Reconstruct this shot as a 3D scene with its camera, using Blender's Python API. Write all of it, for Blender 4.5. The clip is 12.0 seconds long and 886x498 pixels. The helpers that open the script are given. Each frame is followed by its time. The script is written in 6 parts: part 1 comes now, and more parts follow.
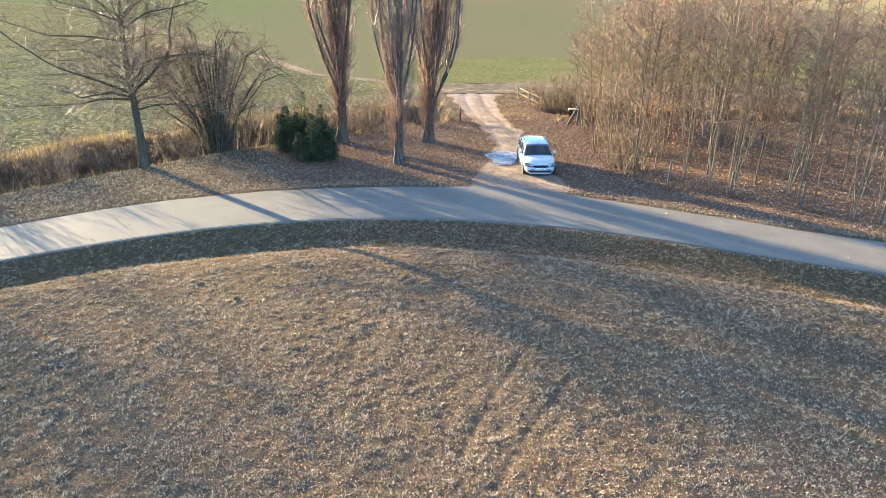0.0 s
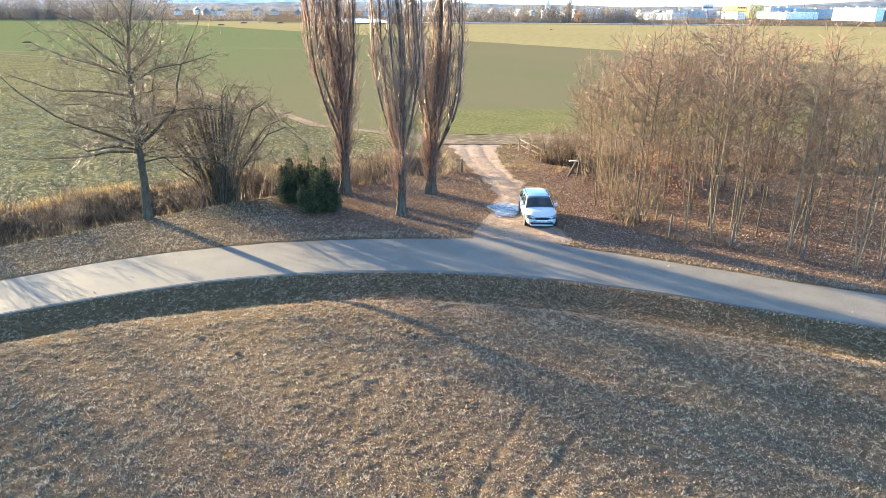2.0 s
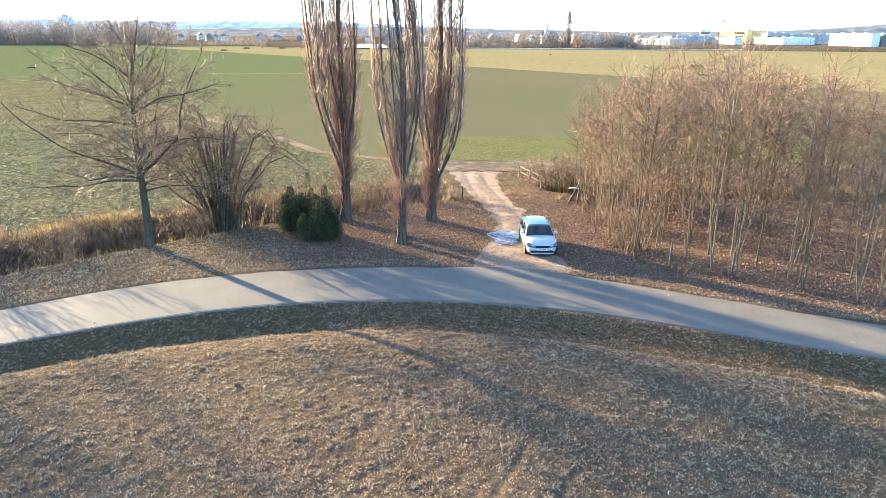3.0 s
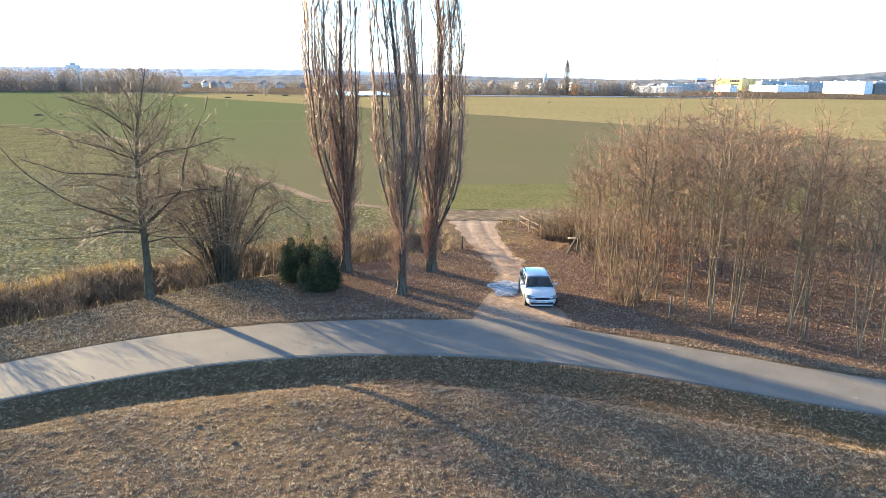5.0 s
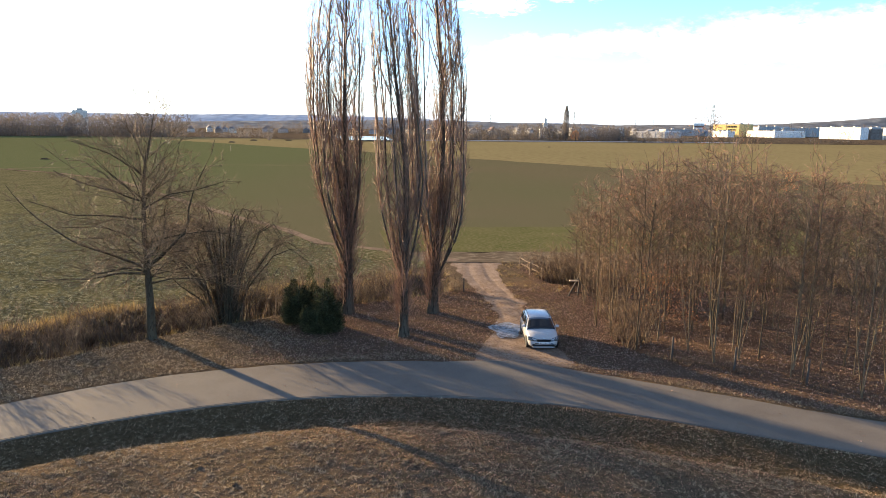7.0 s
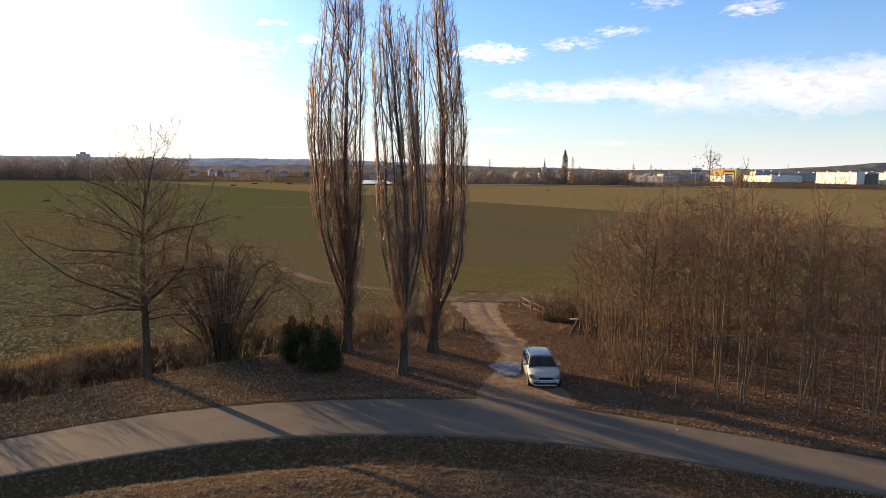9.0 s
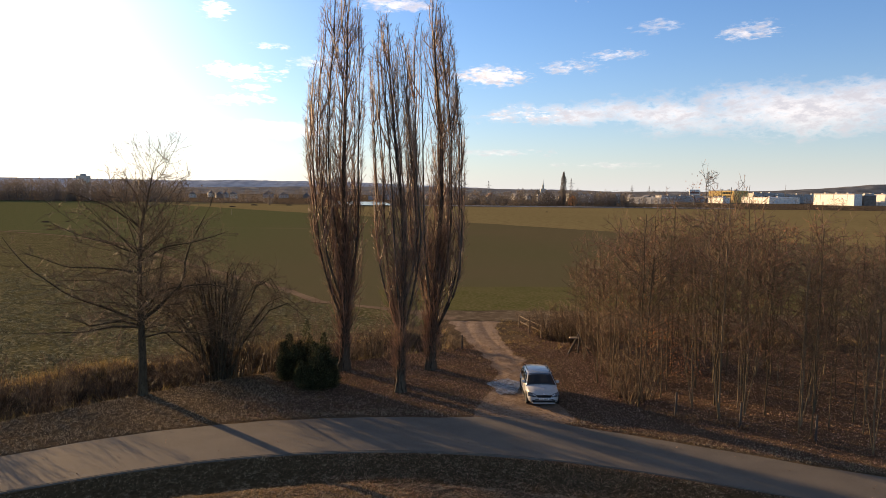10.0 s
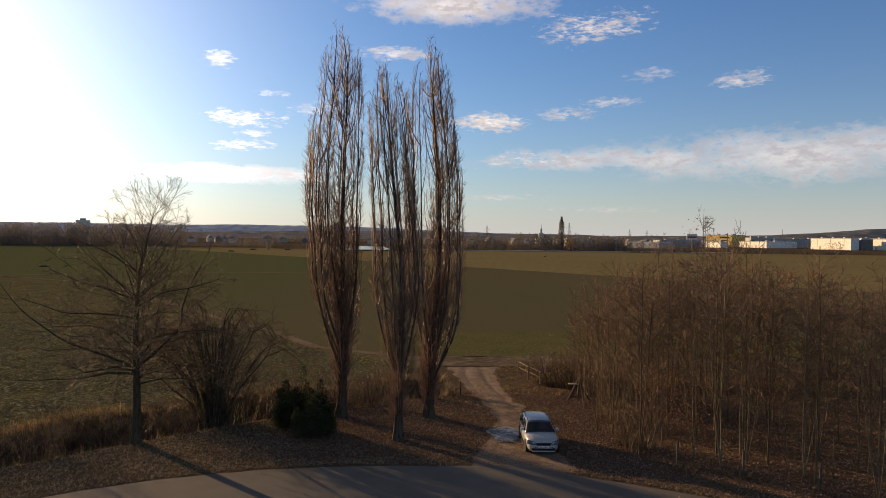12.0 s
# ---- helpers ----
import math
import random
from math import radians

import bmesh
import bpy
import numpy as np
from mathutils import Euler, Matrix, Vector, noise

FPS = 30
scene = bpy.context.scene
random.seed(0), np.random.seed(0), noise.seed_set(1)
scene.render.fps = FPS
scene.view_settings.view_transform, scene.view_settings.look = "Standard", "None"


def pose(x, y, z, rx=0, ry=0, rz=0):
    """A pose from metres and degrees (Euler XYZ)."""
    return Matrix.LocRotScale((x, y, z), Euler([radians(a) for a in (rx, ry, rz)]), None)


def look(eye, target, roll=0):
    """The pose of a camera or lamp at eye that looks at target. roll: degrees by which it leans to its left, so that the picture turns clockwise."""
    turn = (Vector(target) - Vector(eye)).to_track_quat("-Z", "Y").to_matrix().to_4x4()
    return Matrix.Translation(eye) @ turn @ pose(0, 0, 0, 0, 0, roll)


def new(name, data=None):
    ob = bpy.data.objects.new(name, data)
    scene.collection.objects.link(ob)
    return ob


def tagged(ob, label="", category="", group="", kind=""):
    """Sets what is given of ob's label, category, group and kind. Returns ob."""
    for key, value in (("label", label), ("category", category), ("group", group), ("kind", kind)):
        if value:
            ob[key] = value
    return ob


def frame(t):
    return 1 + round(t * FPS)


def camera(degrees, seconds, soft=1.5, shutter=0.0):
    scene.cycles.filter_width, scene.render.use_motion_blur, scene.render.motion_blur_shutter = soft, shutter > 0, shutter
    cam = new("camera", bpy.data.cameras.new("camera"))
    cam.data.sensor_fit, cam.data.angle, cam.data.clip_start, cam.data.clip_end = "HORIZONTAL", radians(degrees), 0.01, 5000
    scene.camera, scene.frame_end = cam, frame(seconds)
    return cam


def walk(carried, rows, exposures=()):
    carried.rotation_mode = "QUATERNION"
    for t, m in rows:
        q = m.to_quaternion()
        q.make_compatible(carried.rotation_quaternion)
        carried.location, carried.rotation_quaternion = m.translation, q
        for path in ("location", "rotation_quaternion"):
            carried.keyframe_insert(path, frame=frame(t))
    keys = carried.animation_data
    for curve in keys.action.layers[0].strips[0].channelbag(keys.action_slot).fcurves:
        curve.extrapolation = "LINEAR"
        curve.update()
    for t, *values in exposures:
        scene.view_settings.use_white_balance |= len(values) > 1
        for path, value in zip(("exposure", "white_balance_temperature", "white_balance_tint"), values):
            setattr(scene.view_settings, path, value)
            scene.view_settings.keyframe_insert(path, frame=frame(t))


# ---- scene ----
cam = camera(65.8, 12.0, soft=0.7)
PATH = [
    (0, (0.156, 0.026, 11.369), (0.126, 1.862, 10.577), 0.3),
    (0.5, (0.153, 0.127, 11.391), (0.121, 1.976, 10.631), 0.3),
    (1, (0.11, 0.145, 11.421), (0.077, 2.007, 10.69), 0.3),
    (1.5, (0.078, 0.107, 11.509), (0.045, 1.98, 10.809), 0.4),
    (2, (0.098, 0.126, 11.655), (0.063, 2.012, 10.988), 0.3),
    (2.5, (0.098, 0.164, 11.804), (0.062, 2.06, 11.167), 0.3),
    (3, (0.098, 0.187, 11.964), (0.061, 2.093, 11.36), 0.3),
    (3.5, (0.103, 0.163, 12.133), (0.067, 2.078, 11.557), 0.3),
    (3.7, (0.094, 0.154, 12.164), (0.056, 2.073, 11.603), 0.4),
    (5.5, (0.121, 0.201, 12.497), (0.081, 2.149, 12.045), 0.3),
    (6, (0.025, 0.102, 12.533), (-0.016, 2.057, 12.112), 0.3),
    (6.5, (0.036, -0.038, 12.49), (-0.005, 1.923, 12.099), 0.4),
    (7, (0.068, -0.113, 12.384), (0.025, 1.855, 12.027), 0.4),
    (9, (0.023, 0.087, 11.932), (-0.02, 2.073, 11.701), 0.5),
    (9.5, (0.058, 0.078, 11.789), (0.016, 2.067, 11.589), 0.5),
    (10, (0.098, 0.077, 11.668), (0.057, 2.069, 11.5), 0.5),
    (10.5, (0.147, 0.088, 11.615), (0.108, 2.083, 11.481), 0.6),
    (11, (0.161, 0.029, 11.661), (0.122, 2.026, 11.557), 0.6),
    (11.5, (0.116, -0.041, 11.674), (0.078, 1.958, 11.603), 0.6),
    (12, (0.125, 0.029, 11.739), (0.087, 2.028, 11.7), 0.5),
]
EXPOSURES = [(0.0, 3.46, 5400, -3), (3.5, 3.49, 5450, -3), (5.5, 2.88, 5620, 1), (6.5, 2.44, 5950, 5), (7.0, 2.15, 6200, 7), (9.0, 1.33, 6920, 13), (9.5, 1.16, 7050, 14), (10.5, 0.92, 7100, 14), (12.0, 0.52, 7150, 13)]
walk(cam, [(t, look(eye, target, roll)) for t, eye, target, roll in PATH], EXPOSURES)

# ---- light ----
SUN_EL, SUN_AZ = radians(9.5), radians(-50.2)
to_sun = Vector((math.sin(SUN_AZ) * math.cos(SUN_EL), math.cos(SUN_AZ) * math.cos(SUN_EL), math.sin(SUN_EL)))
sun = new("sun", bpy.data.lights.new("sun", "SUN"))
sun.data.energy, sun.data.angle, sun.data.color = 5.0, radians(0.53), (1.0, 0.69, 0.37)
sun.matrix_world = look((0, 0, 0), -to_sun)
world = bpy.data.worlds.new("world")
scene.world = world
world.use_nodes = True


class Graph:
    """Short calls for a node tree."""

    def __init__(self, tree):
        self.t = tree
        tree.nodes.clear()

    def add(self, kind):
        return self.t.nodes.new(kind)

    def put(self, sock, v):
        if isinstance(v, bpy.types.NodeSocket):
            self.t.links.new(v, sock)
        elif v is not None:
            if sock.type == "RGBA" and len(v) == 3:
                v = (*v, 1)
            sock.default_value = v

    def math(self, op, a, b=None, c=None, clamp=False):
        n = self.add("ShaderNodeMath")
        n.operation, n.use_clamp = op, clamp
        for s, v in zip(n.inputs, (a, b, c)):
            self.put(s, v)
        return n.outputs[0]

    def step(self, v, lo, hi, a=0.0, b=1.0):
        n = self.add("ShaderNodeMapRange")
        n.interpolation_type = "SMOOTHSTEP"
        for s, x in zip(n.inputs, (v, lo, hi, a, b)):
            self.put(s, x)
        return n.outputs[0]

    def mix(self, f, a, b, how="MIX"):
        n = self.add("ShaderNodeMix")
        n.data_type, n.blend_type = "RGBA", how
        self.put(n.inputs[0], f), self.put(n.inputs[6], a), self.put(n.inputs[7], b)
        return n.outputs[2]

    def noise(self, vec, scale, detail=4.0, rough=0.55):
        n = self.add("ShaderNodeTexNoise")
        self.put(n.inputs["Vector"], vec)
        n.inputs["Scale"].default_value, n.inputs["Detail"].default_value, n.inputs["Roughness"].default_value = scale, detail, rough
        return n.outputs[0]

    def scaled(self, vec, s):
        n = self.add("ShaderNodeVectorMath")
        n.operation = "MULTIPLY"
        self.put(n.inputs[0], vec)
        n.inputs[1].default_value = s
        return n.outputs[0]

    def attr(self, name):
        n = self.add("ShaderNodeAttribute")
        n.attribute_name = name
        return n.outputs["Fac"]


g = Graph(world.node_tree)
direction = g.add("ShaderNodeTexCoord").outputs["Generated"]
xyz = g.add("ShaderNodeSeparateXYZ")
g.put(xyz.inputs[0], direction)
azimuth = g.math("ARCTAN2", xyz.outputs[0], xyz.outputs[1])
elevation = g.math("ARCSINE", xyz.outputs[2])
sky = g.add("ShaderNodeTexSky")
sky.sky_type, sky.sun_disc = "NISHITA", False
sky.sun_elevation, sky.sun_rotation = SUN_EL, SUN_AZ
sky.altitude, sky.air_density, sky.dust_density, sky.ozone_density = 250.0, 1.1, 0.7, 3.5
wisp = g.noise(g.scaled(direction, (5.0, 5.0, 11.0)), 2.6, 7.0, 0.62)
wisp_fine = g.noise(g.scaled(direction, (6.0, 6.0, 14.0)), 7.0, 5.0, 0.65)
shred = g.noise(g.scaled(direction, (7.0, 7.0, 24.0)), 11.0, 6.0, 0.62)
# clouds: azimuth, elevation, half width, half height in degrees, density
CLOUDS = [(14, 6.3, 13, 1.1, 0.8), (26, 6.2, 15, 2.1, 0.75), (7, 6.2, 6, 0.8, 0.9), (3.0, 9.4, 3.6, 0.85, 1.0), (-17, 9.2, 3.0, 0.8, 1.0), (-16.6, 8.0, 1.8, 0.35, 0.9),
          (-17.4, 7.1, 2.6, 0.5, 0.95), (-15, 11.2, 2.1, 0.3, 0.7), (-19.2, 13.6, 1.3, 0.8, 0.6), (-5, 14.8, 3.4, 0.6, 0.7), (0, 18.4, 9, 1.5, 0.95), (11.3, 16.7, 4.2, 1.4, 0.95),
          (22.4, 12.0, 2.2, 0.7, 0.7), (12.8, 10.8, 2.3, 0.45, 0.65), (8.8, 9.9, 2.8, 0.6, 0.7), (3.7, 3.2, 5, 0.35, 0.5), (12, 2.2, 5, 0.3, 0.4), (-18, 4.8, 9, 0.85, 1.0),
          (-11, 10.2, 3, 0.6, 0.5), (15.6, 12.8, 2.0, 0.55, 0.45), (36, 17.5, 5, 1.4, 0.8)]
cover = 0.0
# above the view the sky is dimmed and less blue, for weaker fill light
clear = g.mix(1.0, sky.outputs[0], g.mix(g.step(elevation, radians(19), radians(42)), (0.86, 1.09, 1.44), (0.80, 0.76, 0.80)), "MULTIPLY")
for az, el, w, h, dens in CLOUDS:
    dx = g.math("DIVIDE", g.math("SUBTRACT", azimuth, radians(az)), radians(w))
    dy = g.math("DIVIDE", g.math("SUBTRACT", elevation, radians(el)), radians(h))
    d = g.math("ADD", g.math("MULTIPLY", dx, dx), g.math("MULTIPLY", dy, dy))
    ragged = 2.0 if w > 8 else 3.4
    d = g.math("ADD", d, g.math("MULTIPLY_ADD", wisp, ragged, -ragged / 2))
    d = g.math("ADD", d, g.math("MULTIPLY_ADD", wisp_fine, 2.8, -1.4))
    if w > 8:
        cover = g.math("MAXIMUM", cover, g.step(d, 1.15, -0.35, 0.0, dens))
    else:
        d = g.math("ADD", d, g.math("MULTIPLY_ADD", shred, 4.4, -2.2))
        cover = g.math("MAXIMUM", cover, g.step(d, 1.0, -0.75, 0.0, dens))
# broken high cloud added above the view, unseen, to make the fill light less blue
cover = g.math("MAXIMUM", cover, g.math("MULTIPLY", g.step(elevation, radians(19), radians(34)), g.step(wisp, 0.42, 0.66, 0.04, 0.2)))
# thin veil that whitens the sky towards the sun and the horizon
aim = g.add("ShaderNodeVectorMath")
aim.operation = "DOT_PRODUCT"
g.put(aim.inputs[0], direction)
aim.inputs[1].default_value = to_sun
glow = g.math("POWER", g.math("MAXIMUM", aim.outputs["Value"], 0.0), 12.0)
veil = g.math("MULTIPLY", glow, 7.6)
clear = g.mix(g.math("MULTIPLY", g.math("POWER", 2.718, g.math("MULTIPLY", g.math("ABSOLUTE", elevation), -13.0)), 0.66), clear, (5.7, 5.85, 6.35))
cloud = g.mix(g.step(wisp_fine, 0.35, 0.7), (4.5, 4.35, 4.7), (8.4, 7.9, 7.7))
cloud = g.mix(1.0, cloud, g.math("MULTIPLY_ADD", glow, 6.0, 1.0), "MULTIPLY")
colour = g.mix(cover, clear, cloud)
colour = g.mix(1.0, colour, g.mix(1.0, (1.0, 0.97, 0.93), veil, "MULTIPLY"), "ADD")
back = g.add("ShaderNodeBackground")
g.put(back.inputs[0], colour)
back.inputs[1].default_value = 0.086
g.put(g.add("ShaderNodeOutputWorld").inputs[0], back.outputs[0])


# ---- materials ----
def surface(name, c1, c2, c3=None, scale=3.0, fine=40.0, rough=0.85, bump=0.3, metal=0.0, through_light=0.0, vary=0.0, gloss=0.5, islands=False, stretch=(1, 1, 1), where="Object", relief=None, west=None):
    """A material with two scales of colour noise, relief, variation from piece to piece and, over a wide field, another colour to the west."""
    m = bpy.data.materials.new(name)
    m.use_nodes = True
    k = Graph(m.node_tree)
    p = k.scaled(k.add("ShaderNodeTexCoord").outputs["Object"] if where == "Object" else k.add("ShaderNodeNewGeometry").outputs["Position"], stretch)
    n1, n2 = k.noise(p, scale), k.noise(p, fine, 3.0, 0.6)
    col = k.mix(k.step(n1, 0.34, 0.66), c1, c2)
    if west:
        split = k.add("ShaderNodeSeparateXYZ")
        k.put(split.inputs[0], p)
        col = k.mix(k.step(split.outputs[0], 5.0, -75.0), col, west)
    if c3:
        col = k.mix(k.step(n2, 0.5, 0.68), col, c3)
    col = k.mix(1.0, col, k.step(n2, 0.25, 0.75, 0.72, 1.2), "MULTIPLY")
    if vary:
        r = k.add("ShaderNodeNewGeometry").outputs["Random Per Island"] if islands else k.add("ShaderNodeObjectInfo").outputs["Random"]
        col = k.mix(1.0, col, k.step(r, 0.0, 1.0, 1 - vary, 1 + vary), "MULTIPLY")
    b = k.add("ShaderNodeBsdfPrincipled")
    k.put(b.inputs["Base Color"], col)
    k.put(b.inputs["Roughness"], k.step(n1, 0.2, 0.8, rough * 0.88, min(1.0, rough * 1.1)))
    b.inputs["Metallic"].default_value, b.inputs["Specular IOR Level"].default_value = metal, gloss
    if bump:
        u = k.add("ShaderNodeBump")
        u.inputs["Strength"].default_value, u.inputs["Distance"].default_value = bump, 0.02
        k.put(u.inputs["Height"], k.noise(p, relief, 4.0, 0.6) if relief else n2)
        k.put(b.inputs["Normal"], u.outputs[0])
    out = b.outputs[0]
    if through_light:
        t = k.add("ShaderNodeBsdfTranslucent")
        k.put(t.inputs[0], col)
        s = k.add("ShaderNodeMixShader")
        s.inputs[0].default_value = through_light
        k.put(s.inputs[1], out), k.put(s.inputs[2], t.outputs[0])
        out = s.outputs[0]
    k.put(k.add("ShaderNodeOutputMaterial").inputs[0], out)
    return m


